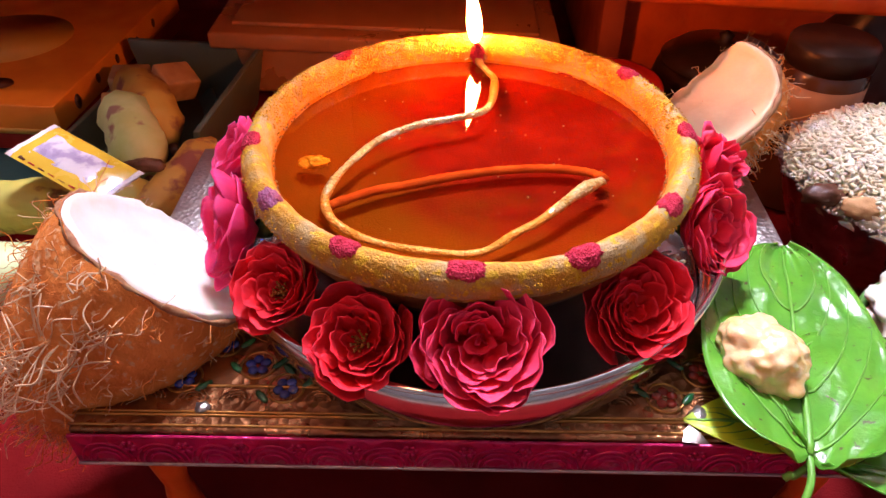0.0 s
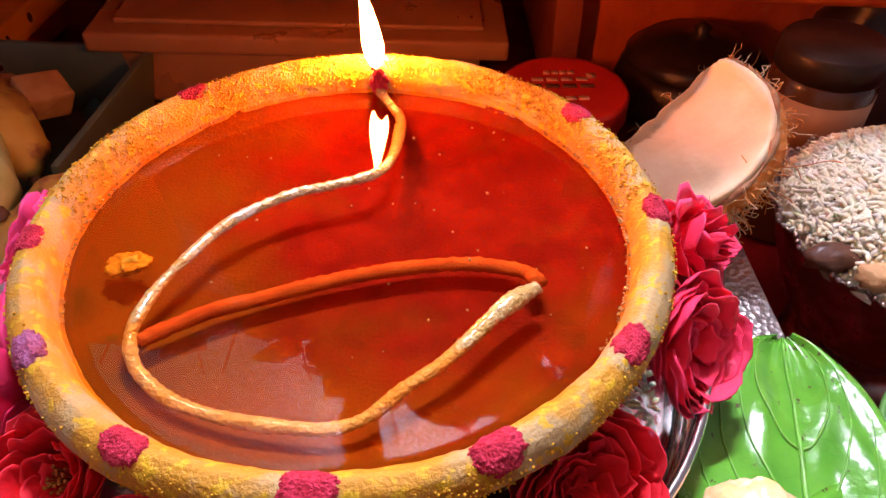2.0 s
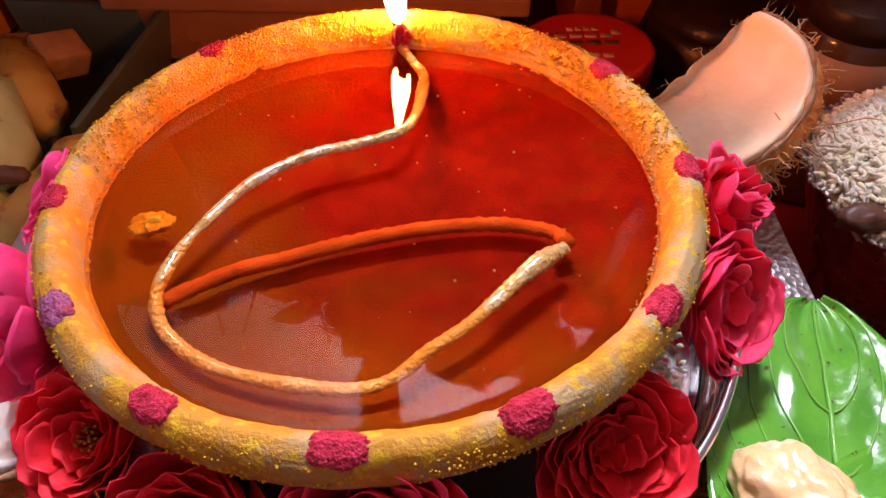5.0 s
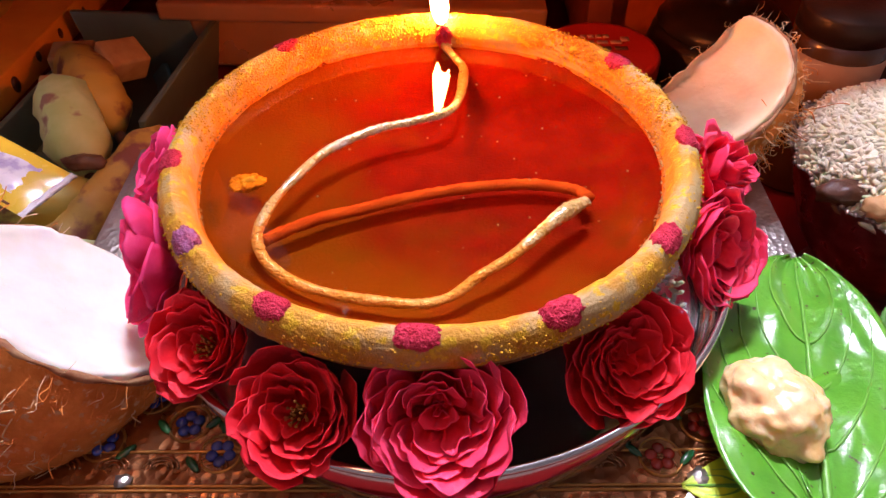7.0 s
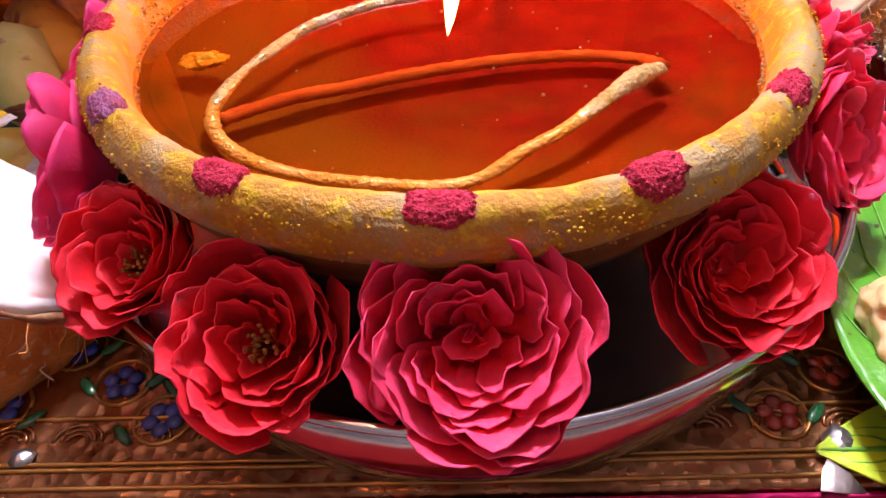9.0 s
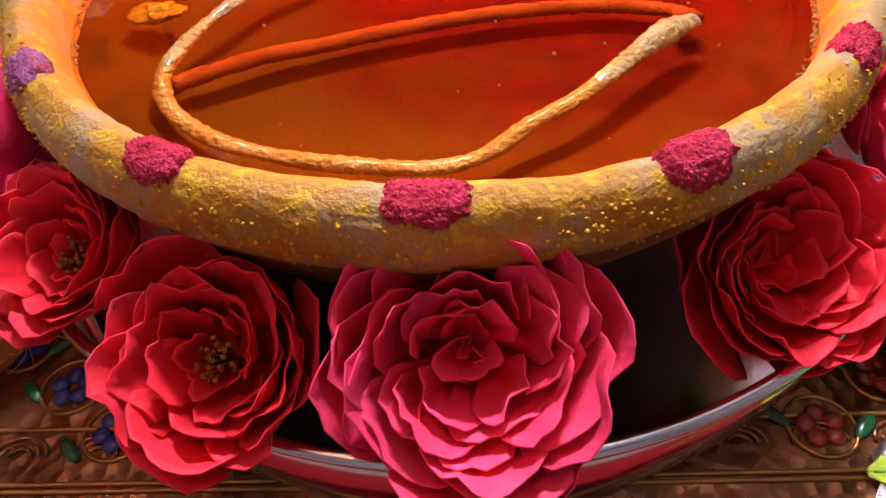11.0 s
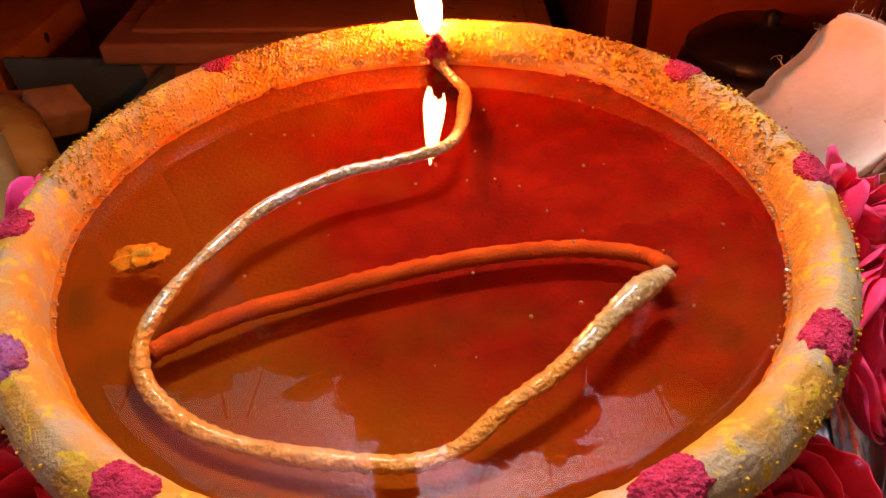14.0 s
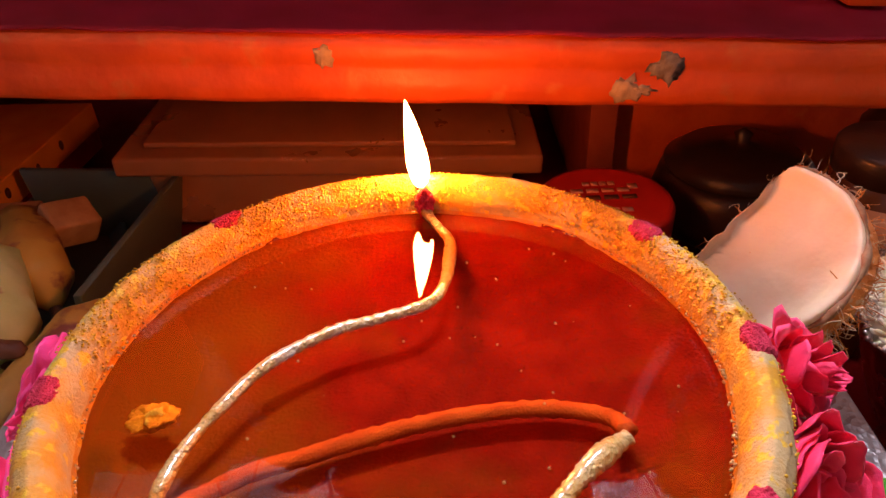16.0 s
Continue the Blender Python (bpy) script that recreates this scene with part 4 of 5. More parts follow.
def rose(place, normal, R, seed, material, label, kind="full", spin=0.0, squash=1.0):
    """A rose whose widest outline, of radius R, lies about place; its heart sinks behind that."""
    t = thing("rose", label, "flower", aim(place, normal, spin), "roses round the lamp bowl")
    rnd = random.Random(seed)
    # radius, count, height of the edge, outward roll, half width in radians, point of the edge
    layers = {"full": [(0.12, 3, -0.66, 0.0, 1.1, 0.0), (0.25, 3, -0.42, 0.02, 1.0, 0.02), (0.37, 4, -0.16, 0.04, 0.85, 0.04), (0.49, 5, -0.02, 0.06, 0.74, 0.05), (0.61, 6, 0.06, 0.07, 0.68, 0.05),
                       (0.73, 6, 0.09, 0.08, 0.70, 0.05), (0.84, 7, 0.05, 0.08, 0.62, 0.06), (0.91, 7, -0.10, 0.07, 0.62, 0.06)],
              "open": [(0.30, 4, -0.30, 0.02, 0.66, 0.0), (0.46, 4, -0.12, 0.05, 0.80, 0.03), (0.60, 5, 0.04, 0.08, 0.78, 0.04), (0.73, 5, 0.08, 0.09, 0.80, 0.05), (0.83, 6, 0.03, 0.10, 0.70, 0.07), (0.89, 6, -0.12, 0.09, 0.70, 0.08)],
              "bud": [(0.06, 3, 0.36, 0.02, 1.2, 0.10), (0.16, 3, 0.36, 0.03, 1.2, 0.12), (0.28, 4, 0.32, 0.06, 1.0, 0.10), (0.44, 4, 0.24, 0.12, 1.0, 0.10), (0.60, 4, 0.10, 0.18, 1.0, 0.12), (0.76, 5, -0.10, 0.20, 0.86, 0.12), (0.86, 5, -0.34, 0.16, 0.84, 0.10)]}[kind]
    for i, (rho, n, top, flare, wrap, point) in enumerate(layers):
        shapes = [cup_petal("petal", R, rho, top, flare, wrap, seed * 3.1 + i * 1.3 + k * 7.7, material, point) for k in range(4)]
        for k in range(n):
            turn = 2 * math.pi * (k / n) + i * 1.1 + rnd.uniform(-0.35, 0.35)
            s = rnd.uniform(0.92, 1.08)
            share("petal", shapes[(k + i) % 4], t, Matrix.Rotation(turn, 4, "Z") @ Matrix.Rotation(rnd.uniform(-0.16, 0.18), 4, "Y") @ Matrix.Diagonal((s, s, s * squash * rnd.uniform(0.88, 1.12), 1)))
    if kind == "open":
        for k in range(26):
            a, r = rnd.uniform(0, 6.28), R * 0.22 * rnd.random() ** 0.5
            top = Vector((r * math.cos(a), r * math.sin(a), -R * rnd.uniform(0.34, 0.5)))
            part("stamen", tube([Vector((top.x * 0.4, top.y * 0.4, -R * 0.8)), Vector((top.x * 0.9, top.y * 0.9, top.z - R * 0.05)), top], lambda s: R * (0.012 if s < 0.9 else 0.03), 5), stamen_mat, t)
    part("calyx", lump(R * 0.20, (1, 1, 1.1), 0.15, 2, seed, 2), sepal_mat, t, "green calyx").location = (0, 0, -R * (0.95 * squash + 0.20))
    return t


rose((0.0098, -0.1015, 0.0842), (0.02, -0.70, 0.71), 0.0210, 1, petal_bright, "full crimson rose in bloom propped before the clay bowl", spin=20)
rose((-0.0322, -0.0965, 0.0795), (-0.10, -0.62, 0.78), 0.0178, 2, petal_red, "loose open red rose leaning on the tray's rim", "open", spin=65)
rose((-0.0658, -0.0712, 0.0795), (-0.30, -0.50, 0.81), 0.0165, 3, petal_red, "open red rose with a hollow heart beside the bowl", "open", spin=10)
rose((-0.0950, -0.0350, 0.0765), (-0.88, -0.36, 0.30), 0.0225, 4, petal_pink, "wilting magenta rose hanging over the tray's rim", spin=40, squash=0.7)
rose((-0.0995, 0.0080, 0.0850), (-0.80, -0.15, 0.58), 0.0165, 5, petal_pink, "small crumpled pink rose against the bowl", spin=80, squash=0.8)
rose((0.0664, -0.0755, 0.0758), (0.20, -0.60, 0.77), 0.0198, 6, petal_red, "dark red rose half shaded by the bowl's rim", spin=130, squash=0.8)
rose((0.1065, -0.0320, 0.0760), (0.62, -0.62, 0.48), 0.0205, 7, petal_mat, "coral red rose squeezed between bowl and leaf", spin=15, squash=0.7)
rose((0.1160, 0.0070, 0.0800), (0.62, -0.50, 0.60), 0.0185, 8, petal_mat, "pink-red rose with a pointed half-open heart", "bud", spin=200)


# ---- betel leaf, its reflection in the foil, jaggery ----
def leaf(name, label, base, tip, half, material, vein, lift, seed, notch=0.10, other=None, stem=1.0, blunt=0.82):
    """A heart-shaped leaf from its stalk to its tip, with raised veins."""
    base, tip = Vector(base), Vector(tip)
    ax = tip - base
    L = ax.length
    t = thing(name, label, "leaf", Matrix.Translation(base))
    d = Vector((ax.x, ax.y, 0)).normalized()
    sd = Vector((d.y, -d.x, 0))
    slope = ax.z / L

    def width(v):
        return half * (max(0.0, math.sin(math.pi * min(1, max(0, v)) ** 0.70)) ** blunt)

    def place(u, v):
        w = width(v)
        y = v * L - notch * L * max(0.0, 1 - v * 3.2) * abs(u) * (1.4 - abs(u) * 0.9)
        x = u * w * (other / half if other and u > 0 else 1)
        z = slope * y + lift * (0.010 * abs(u) ** 1.5 * (1 - 0.85 * v) - 0.003 * v * v * v) + 0.0040 * lift * noise.noise((u * 1.6 + seed, v * 3, seed)) + 0.0016 * lift * noise.noise((u * 5 + seed, v * 7, 4.0)) + 0.0009 * lift * math.sin(abs(u) * 7 - v * 19) * (1 - abs(u)) * min(1, abs(u) * 3)
        return d * y + sd * x + Vector((0, 0, z))
    bm = bmesh.new()
    n, mrows = 32, 44
    g = [[bm.verts.new(place(i / n * 2 - 1, 0.004 + 0.992 * j / mrows)) for i in range(n + 1)] for j in range(mrows + 1)]
    for a, b in zip(g, g[1:]):
        for i in range(n):
            bm.faces.new((a[i], a[i + 1], b[i + 1], b[i]))
    bmesh.ops.recalc_face_normals(bm, faces=bm.faces)
    bmesh.ops.solidify(bm, geom=list(bm.faces), thickness=0.0005)
    part("blade", bm, material, t)
    rise = Vector((0, 0, 0.0005))
    part("midrib", tube([place(0, 0.004 + 0.97 * j / 30) + rise for j in range(31)], lambda s: 0.0013 * (1 - s) + 0.0003, 8), vein, t, "pale midrib")
    vb = bmesh.new()
    for s in (-1, 1):
        for v0, v1, u1 in ((0.02, 0.34, 0.92), (0.05, 0.55, 0.90), (0.22, 0.74, 0.86), (0.42, 0.88, 0.80), (0.60, 0.95, 0.70)):
            tube([place(s * u1 * (k / 14) ** 0.75, v0 + (v1 - v0) * (k / 14) ** 1.15) + rise * 0.6 for k in range(15)], lambda q: 0.0004 * (1 - q) + 0.00015, 6, vb)
    part("vein_net", vb, vein, t)
    part("stalk", tube(smooth_line([place(0, 0.01), -0.010 * d + Vector((0, 0, -0.002)), -(0.010 + 0.016 * stem) * d - 0.006 * stem * sd + Vector((0, 0, -0.012 * stem)), -(0.010 + 0.032 * stem) * d - 0.012 * stem * sd + Vector((0, 0, -0.03 * stem))], 6), 0.0013, 8), vein, t, "pale green stalk")
    return t


leaf("betel_leaf", "glossy green betel leaf lying over the stool's corner", (0.1185, -0.1160, 0.0465), (0.1500, 0.0000, 0.0440), 0.0365, leaf_mat, vein_mat, 1.0, 2.0, 0.10, 0.033, blunt=0.52)
leaf("betel_leaf", "second green betel leaf jutting out beside the stool", (0.1225, -0.1150, 0.0440), (0.2120, -0.0640, 0.0330), 0.041, leaf_mat, vein_mat, 0.7, 7.0, 0.06, None, 0.1)
# flat leaf shape laid where the stool's foil mirrors the betel leaf
leaf("leaf_reflection", "yellow-green leaf shape standing in for the betel leaf's reflection", (0.128, -0.098, 0.0402), (0.083, -0.0965, 0.0396), 0.0135, leaf_reflection, vein_mat, 0.1, 5.0)
fo = bmesh.new()
for layer in (0.0, 0.0003):
    vs = [fo.verts.new((x, y, z + layer)) for x, y, z in ((-0.0045, -0.003, 0.0006), (0.0, -0.0042, 0.0016), (0.005, -0.0035, 0.0002), (0.002, 0.0, 0.0022), (-0.0005, 0.0042, 0.0010), (-0.003, 0.001, 0.0018))]
    for tri in ((0, 1, 5), (1, 2, 3), (1, 3, 5), (3, 4, 5)):
        fo.faces.new([vs[k] for k in tri])
foil = tagged(part("foil_scrap", fo, old_silver), "crumpled scrap of silver foil on the stool's edge", "foil")
foil.location = (0.0850, -0.1030, 0.0388)
jag = thing("jaggery_lump", "moist tan lump of jaggery on the betel leaf", "sweet", pose(0.1135, -0.0770, 0.0530, 0, 0, 15))
jb = lump(0.0152, (1.0, 1.10, 0.80), 0.26, 1.5, 9.3, 5)
for v in jb.verts:
    v.co.z = max(v.co.z, -0.0088)
    v.co += v.co.normalized() * (0.0003 * noise.noise(v.co * 700) + 0.0008 * noise.noise(v.co * 230))
part("lump", jb, jaggery_mat, jag)


# ---- coconut halves ----
def coconut(name, label, place, normal, R, deep, seed, spin, strands, cup, pale, meat, broken=None, tufts=()):
    """Half a coconut: hollow white flesh, brown skin, shaggy husk behind; its mouth lies in the plane z = 0."""
    t = thing(name, label, "coconut", aim(place, normal, spin))
    n = 72
    edge_way = aim(place, normal, spin).to_3x3().inverted() @ Vector(broken[:3]) if broken else None

    def snap(bm):
        """Break the mouth off along a ragged line."""
        if not broken:
            return
        e = Vector((edge_way.x, edge_way.y, 0)).normalized()
        cross = Vector((-e.y, e.x, 0))
        for v in bm.verts:
            far = v.co.dot(e) - R * (broken[3] + 0.05 * noise.noise((v.co.dot(cross) * 160, seed, 0)) + 0.03 * noise.noise((v.co.dot(cross) * 600, seed, 0)))
            if far > 0:
                v.co -= e * far * 0.94
    bm = bmesh.new()
    prof = [(1.0 * R, 0.0)] + [(R * (1.05 * math.cos(a) ** 0.75), -deep * math.sin(a)) for a in [math.pi / 2 * k / 13 for k in range(1, 13)]] + [(0.02 * R, -deep * 1.03)]
    rings = []
    for r, z in prof:
        rings.append([])
        for i in range(n):
            a = 2 * math.pi * i / n
            k = 1 + 0.05 * noise.noise((math.cos(a) * 2 + seed, math.sin(a) * 2, z * 40)) + 0.03 * noise.noise((math.cos(a) * 9, math.sin(a) * 9, z * 90 + seed))
            rings[-1].append(bm.verts.new((r * k * math.cos(a), r * k * math.sin(a), z + 0.0015 * noise.noise((i * 0.9, seed, z * 50)) + (0.0022 * noise.noise((i * 0.35, seed, 7)) if z > -0.002 else 0.0))))
    for a, b in zip(rings, rings[1:]):
        for i in range(n):
            bm.faces.new((a[i], a[(i + 1) % n], b[(i + 1) % n], b[i]))
    bmesh.ops.recalc_face_normals(bm, faces=bm.faces)
    snap(bm)
    part("husk", bm, husk, t, "shaggy brown husk")
    fb = bmesh.new()
    fp = [(0.985 * R, -0.0015), (0.975 * R, 0.0014), (0.945 * R, 0.0022), (0.91 * R, 0.0016)] + [(0.88 * R * math.cos(a), 0.0015 - cup * math.sin(a) ** 1.3) for a in [math.pi / 2 * k / 12 for k in range(1, 12)]] + [(0.005 * R, 0.0015 - cup)]
    fr = []
    for r, z in fp:
        fr.append([fb.verts.new((r * (1 + 0.02 * noise.noise((math.cos(6.2832 * i / n) * 4 + seed, math.sin(6.2832 * i / n) * 4, 0))) * math.cos(6.2832 * i / n), r * math.sin(6.2832 * i / n), z + 0.0014 * noise.noise((i * 0.45, seed, 2)) * (r > 0.9 * R) + 0.0010 * noise.noise((r * 90 * math.cos(6.2832 * i / n), r * 90 * math.sin(6.2832 * i / n), seed)))) for i in range(n)])
    for a, b in zip(fr, fr[1:]):
        for i in range(n):
            fb.faces.new((a[i], a[(i + 1) % n], b[(i + 1) % n], b[i]))
    bmesh.ops.recalc_face_normals(fb, faces=fb.faces)
    snap(fb)
    part("flesh", fb, meat, t, "pale coconut flesh")
    rim_bm = tube([Vector((R * 0.995 * (1 + 0.02 * noise.noise((i * 0.5, seed, 0))) * math.cos(6.2832 * i / 60), R * 0.995 * math.sin(6.2832 * i / 60), -0.0002 + 0.0015 * noise.noise((i * 0.8, 3, seed)))) for i in range(61)], lambda s: 0.0011 + 0.0006 * math.sin(s * 70), 7)
    snap(rim_bm)
    part("shell_edge", rim_bm, skin, t, "torn brown shell edge")
    rnd = random.Random(int(seed * 10))
    hair, light = bmesh.new(), bmesh.new()
    for k in range(strands):
        a = rnd.uniform(0, 6.2832)
        h = rnd.random()
        el = math.pi / 2 * h * 0.9
        p = Vector((1.04 * R * math.cos(el) ** 0.75 * math.cos(a), 1.04 * R * math.cos(el) ** 0.75 * math.sin(a), -deep * math.sin(el)))
        away = Vector((p.x, p.y, 0)).normalized() * 0.6 + Vector((0, 0, rnd.choice((-1, -1, 0.7))))
        away = away * 0.8 + Vector((rnd.gauss(0, 0.4), rnd.gauss(0, 0.4), rnd.gauss(0, 0.35))) - Vector((p.x, p.y, 0)).normalized() * 0.55
        Ls = rnd.uniform(0.003, 0.012) * (1.8 if rnd.random() < 0.10 else 1)
        lift = Vector((p.x, p.y, 0)).normalized()
        pts = [p - lift * 0.0004, p + away * Ls * 0.4 + lift * 0.0010, p + away * Ls * 0.75 + lift * 0.0018 + Vector((rnd.gauss(0, 0.0014), rnd.gauss(0, 0.0014), 0)), p + away * Ls + lift * rnd.uniform(-0.001, 0.004)]
        tube(smooth_line(pts, 3), rnd.uniform(0.00010, 0.00022), 4, light if rnd.random() < pale else hair, cap=False)
    for a0, h0, length, count in tufts:
        swing = rnd.uniform(-0.6, 0.6)
        for k in range(count):
            a, el = a0 + rnd.gauss(0, 0.07), math.pi / 2 * 0.9 * (h0 + rnd.gauss(0, 0.025))
            p = Vector((1.04 * R * math.cos(el) ** 0.75 * math.cos(a), 1.04 * R * math.cos(el) ** 0.75 * math.sin(a), -deep * math.sin(el)))
            up, side = Vector((p.x, p.y, 0)).normalized(), Vector((-math.sin(a), math.cos(a), 0))
            way = (Vector((0, 0, -1 if rnd.random() < 0.75 else 0.8)) + side * (swing + rnd.gauss(0, 0.35)) + up * rnd.uniform(0.1, 0.35)).normalized()
            Ls = length * rnd.uniform(0.5, 1.2)
            pts = [p - up * 0.0005, p + way * Ls * 0.35 + up * 0.002, p + way * Ls * 0.7 + up * 0.003 + side * rnd.gauss(0, 0.002), p + way * Ls + up * rnd.uniform(-0.001, 0.004) + side * rnd.gauss(0, 0.004)]
            tube(smooth_line(pts, 4), rnd.uniform(0.00018, 0.00042), 4, light, cap=False)
    snap(hair), snap(light)
    tagged(part("husk_fuzz", hair, husk, t, "brown coir fibres"), kind="stuff")
    tagged(part("pale_fuzz", light, husk_pale, t, "pale loose coir fibres"), kind="stuff")
    return t


coconut("coconut_half", "broken coconut half with shaggy husk and white flesh by the tray", (-0.1165, -0.0425, 0.0680), (0.60, 0.40, 0.69), 0.0405, 0.084, 1.7, 0, 1700, 0.006, 0.30, flesh, None, ((2.2, 0.33, 0.022, 16), (2.46, 0.27, 0.018, 14), (2.25, 0.57, 0.016, 22), (2.51, 0.40, 0.014, 14), (2.25, 0.05, 0.008, 10), (1.88, 0.17, 0.009, 14), (2.57, 0.17, 0.010, 10), (2.05, 0.45, 0.018, 14)))
coconut("coconut_half", "coconut half leaning on the bowl, flesh side to the flame", (0.1225, 0.0700, 0.0780), (-0.50, -0.25, 0.83), 0.0365, 0.034, 4.3, 90, 1500, 0.004, 0.45, flesh_warm, (-0.50, 0.85, 0.10, 0.28))

# ---- steel cup of rice ----
cup = thing("rice_cup", "tarnished silver footed cup with a scalloped rim, heaped with rice", "cup", Matrix.Translation((0.237, 0.064, FLOOR)))
cb = bmesh.new()
prof = [(0.0, 0.0), (0.034, 0.0), (0.036, 0.003), (0.030, 0.010), (0.027, 0.016), (0.034, 0.026), (0.045, 0.042), (0.053, 0.062), (0.058, 0.080), (0.062, 0.0875), (0.0630, 0.0885), (0.0610, 0.0880), (0.0565, 0.0800), (0.0500, 0.0600), (0.0420, 0.0420), (0.0, 0.0300)]
rings = []
for r, z in prof:
    f = max(0.0, (z - 0.05) / 0.04)
    rings.append([cb.verts.new(((r + 0.0016 * f * math.cos(22 * 6.2832 * i / 176)) * math.cos(6.2832 * i / 176), (r + 0.0016 * f * math.cos(22 * 6.2832 * i / 176)) * math.sin(6.2832 * i / 176), z)) for i in range(176)])
for a, b in zip(rings, rings[1:]):
    for i in range(176):
        cb.faces.new((a[i], a[(i + 1) % 176], b[(i + 1) % 176], b[i]))
bmesh.ops.remove_doubles(cb, verts=cb.verts, dist=1e-6)
bmesh.ops.recalc_face_normals(cb, faces=cb.faces)
part("bowl", cb, old_silver, cup)
bead = bmesh.new()
for i in range(120):
    a = 6.2832 * i / 120
    bmesh.ops.create_icosphere(bead, subdivisions=1, radius=0.0014, matrix=Matrix.Translation(((0.0628 + 0.0016 * math.cos(22 * a)) * math.cos(a), (0.0628 + 0.0016 * math.cos(22 * a)) * math.sin(a), 0.0888)))
part("beaded_rim", bead, old_silver, cup, "beaded silver rim")
rb = bmesh.new()
rnd = random.Random(31)
base = lump(1.0, (1, 1, 1), 0.12, 2.0, 6.0, 3)
for v in base.verts:
    v.co = Vector((v.co.x * 0.058, v.co.y * 0.058, v.co.z * 0.027 if v.co.z > 0 else v.co.z * 0.01))
tagged(part("rice_mound", base, rice), "heap of cooked rice", "rice").location = (0.237, 0.064, FLOOR + 0.084)
for k in range(3800):
    a, q = rnd.uniform(0, 6.2832), rnd.random() ** 0.5
    h = 0.027 * (1 - q * q) ** 0.5
    p = Vector((0.059 * q * math.cos(a), 0.059 * q * math.sin(a), h + rnd.uniform(-0.0006, 0.0014)))
    bmesh.ops.create_icosphere(rb, subdivisions=1, radius=0.00135, matrix=Matrix.Translation(p) @ Euler((rnd.random() * 6, rnd.gauss(0, 0.35), rnd.random() * 6)).to_matrix().to_4x4() @ Matrix.Diagonal((2.8, 0.85, 0.85, 1)))
tagged(part("rice_grain_heap", rb, rice), "loose cooked rice grains on the heap", "rice", kind="stuff").location = (0.237, 0.064, FLOOR + 0.084)
for x, y, z, s, m, nm, lb in ((0.184, 0.038, 0.0420, 0.0080, date_mat, "date_fruit", "wrinkled dark date among the rice"), (0.199, 0.026, 0.0430, 0.0080, tan_block, "jaggery_piece", "brown jaggery piece among the rice"), (0.196, 0.062, 0.0515, 0.0035, date_mat, "clove_spice", "small dark spice on the rice")):
    tagged(part(nm, lump(s, (1.5, 0.8, 0.7), 0.3, 2.0, x * 60, 3), m), lb, "food").location = (x, y, z)

sweet = thing("sweet_cup", "small green cup of white grainy sweet on the floor cloth", "cup", Matrix.Translation((0.213, -0.034, FLOOR)))
part("cup", lathe([(0.0, 0.0), (0.020, 0.0), (0.024, 0.004), (0.032, 0.070), (0.0335, 0.0715), (0.0320, 0.0725), (0.0300, 0.0700), (0.022, 0.010), (0.0, 0.008)], 64, False), cup_green, sweet)
part("filling", lump(0.030, (1.02, 1.02, 0.55), 0.22, 3.0, 8.0, 5), pulp_white, sweet, "white grainy filling").location = (0, 0, 0.0745)

# ---- bananas, sachet ----
def banana(label, pts, r, m, seed):
    t = thing("banana", label, "banana", group="bananas on the cloth")
    ln = smooth_line(pts, 8)
    bm = tube(ln, lambda s: r * (0.25 + 0.75 * min(1, s * 6) if s < 0.17 else 0.22 + 0.78 * min(1, (1 - s) * 5)), 12, None, 5, 0.0)
    bmesh.ops.smooth_vert(bm, verts=bm.verts, factor=0.4, use_axis_x=True, use_axis_y=True, use_axis_z=True)
    part("peel", bm, m, t)
    part("stub", tube([ln[-1], ln[-1] + (ln[-1] - ln[-3]).normalized() * 0.008], r * 0.20, 8), date_mat, t, "dark dry stub")
    return t


banana("ripening banana with brown blotches lying on the cloth", [(-0.170, 0.168, -0.010), (-0.174, 0.140, -0.012), (-0.188, 0.108, -0.018), (-0.205, 0.078, -0.026), (-0.235, 0.056, -0.026)], 0.0150, banana_brown, 1)
banana("pale green banana with a dark tip on the bunch", [(-0.246, 0.205, -0.012), (-0.232, 0.180, 0.000), (-0.215, 0.152, 0.000), (-0.200, 0.124, -0.012)], 0.0190, banana_pale, 2)
banana("brown-orange banana on top of the bunch", [(-0.270, 0.270, -0.022), (-0.245, 0.240, -0.010), (-0.222, 0.205, -0.010), (-0.205, 0.180, -0.022)], 0.0175, banana_brown, 5)
banana("pale green banana partly hidden by the coconut", [(-0.170, 0.080, -0.030), (-0.215, 0.045, -0.022), (-0.260, 0.030, -0.012), (-0.31, 0.035, -0.010)], 0.0190, banana_pale, 3)
banana("yellow-green banana under the sachet", [(-0.180, 0.120, -0.028), (-0.225, 0.095, -0.012), (-0.270, 0.080, -0.004), (-0.32, 0.085, -0.010)], 0.0170, banana_green, 4)
tagged(part("dark_stain", lump(0.0085, (1.5, 0.7, 0.5), 0.3, 2, 1.1, 3), date_mat), "dark withered banana tip", "banana tip").location = (-0.1985, 0.122, 0.0)

sx = Vector((-0.188, 0.066, 0.022)) - Vector((-0.247, 0.095, 0.036))
sy = Vector((-0.243, 0.112, 0.036)) - Vector((-0.252, 0.080, 0.034))
ex, ez = sx.normalized(), sx.cross(sy).normalized()
ey = ez.cross(ex)
sm = Matrix.Translation((-0.2185, 0.0835, 0.0265)) @ Matrix((ex, ey, ez)).transposed().to_4x4()
sachet = thing("incense_sachet", "shiny yellow and violet plastic sachet lying on the bananas", "sachet", sm)


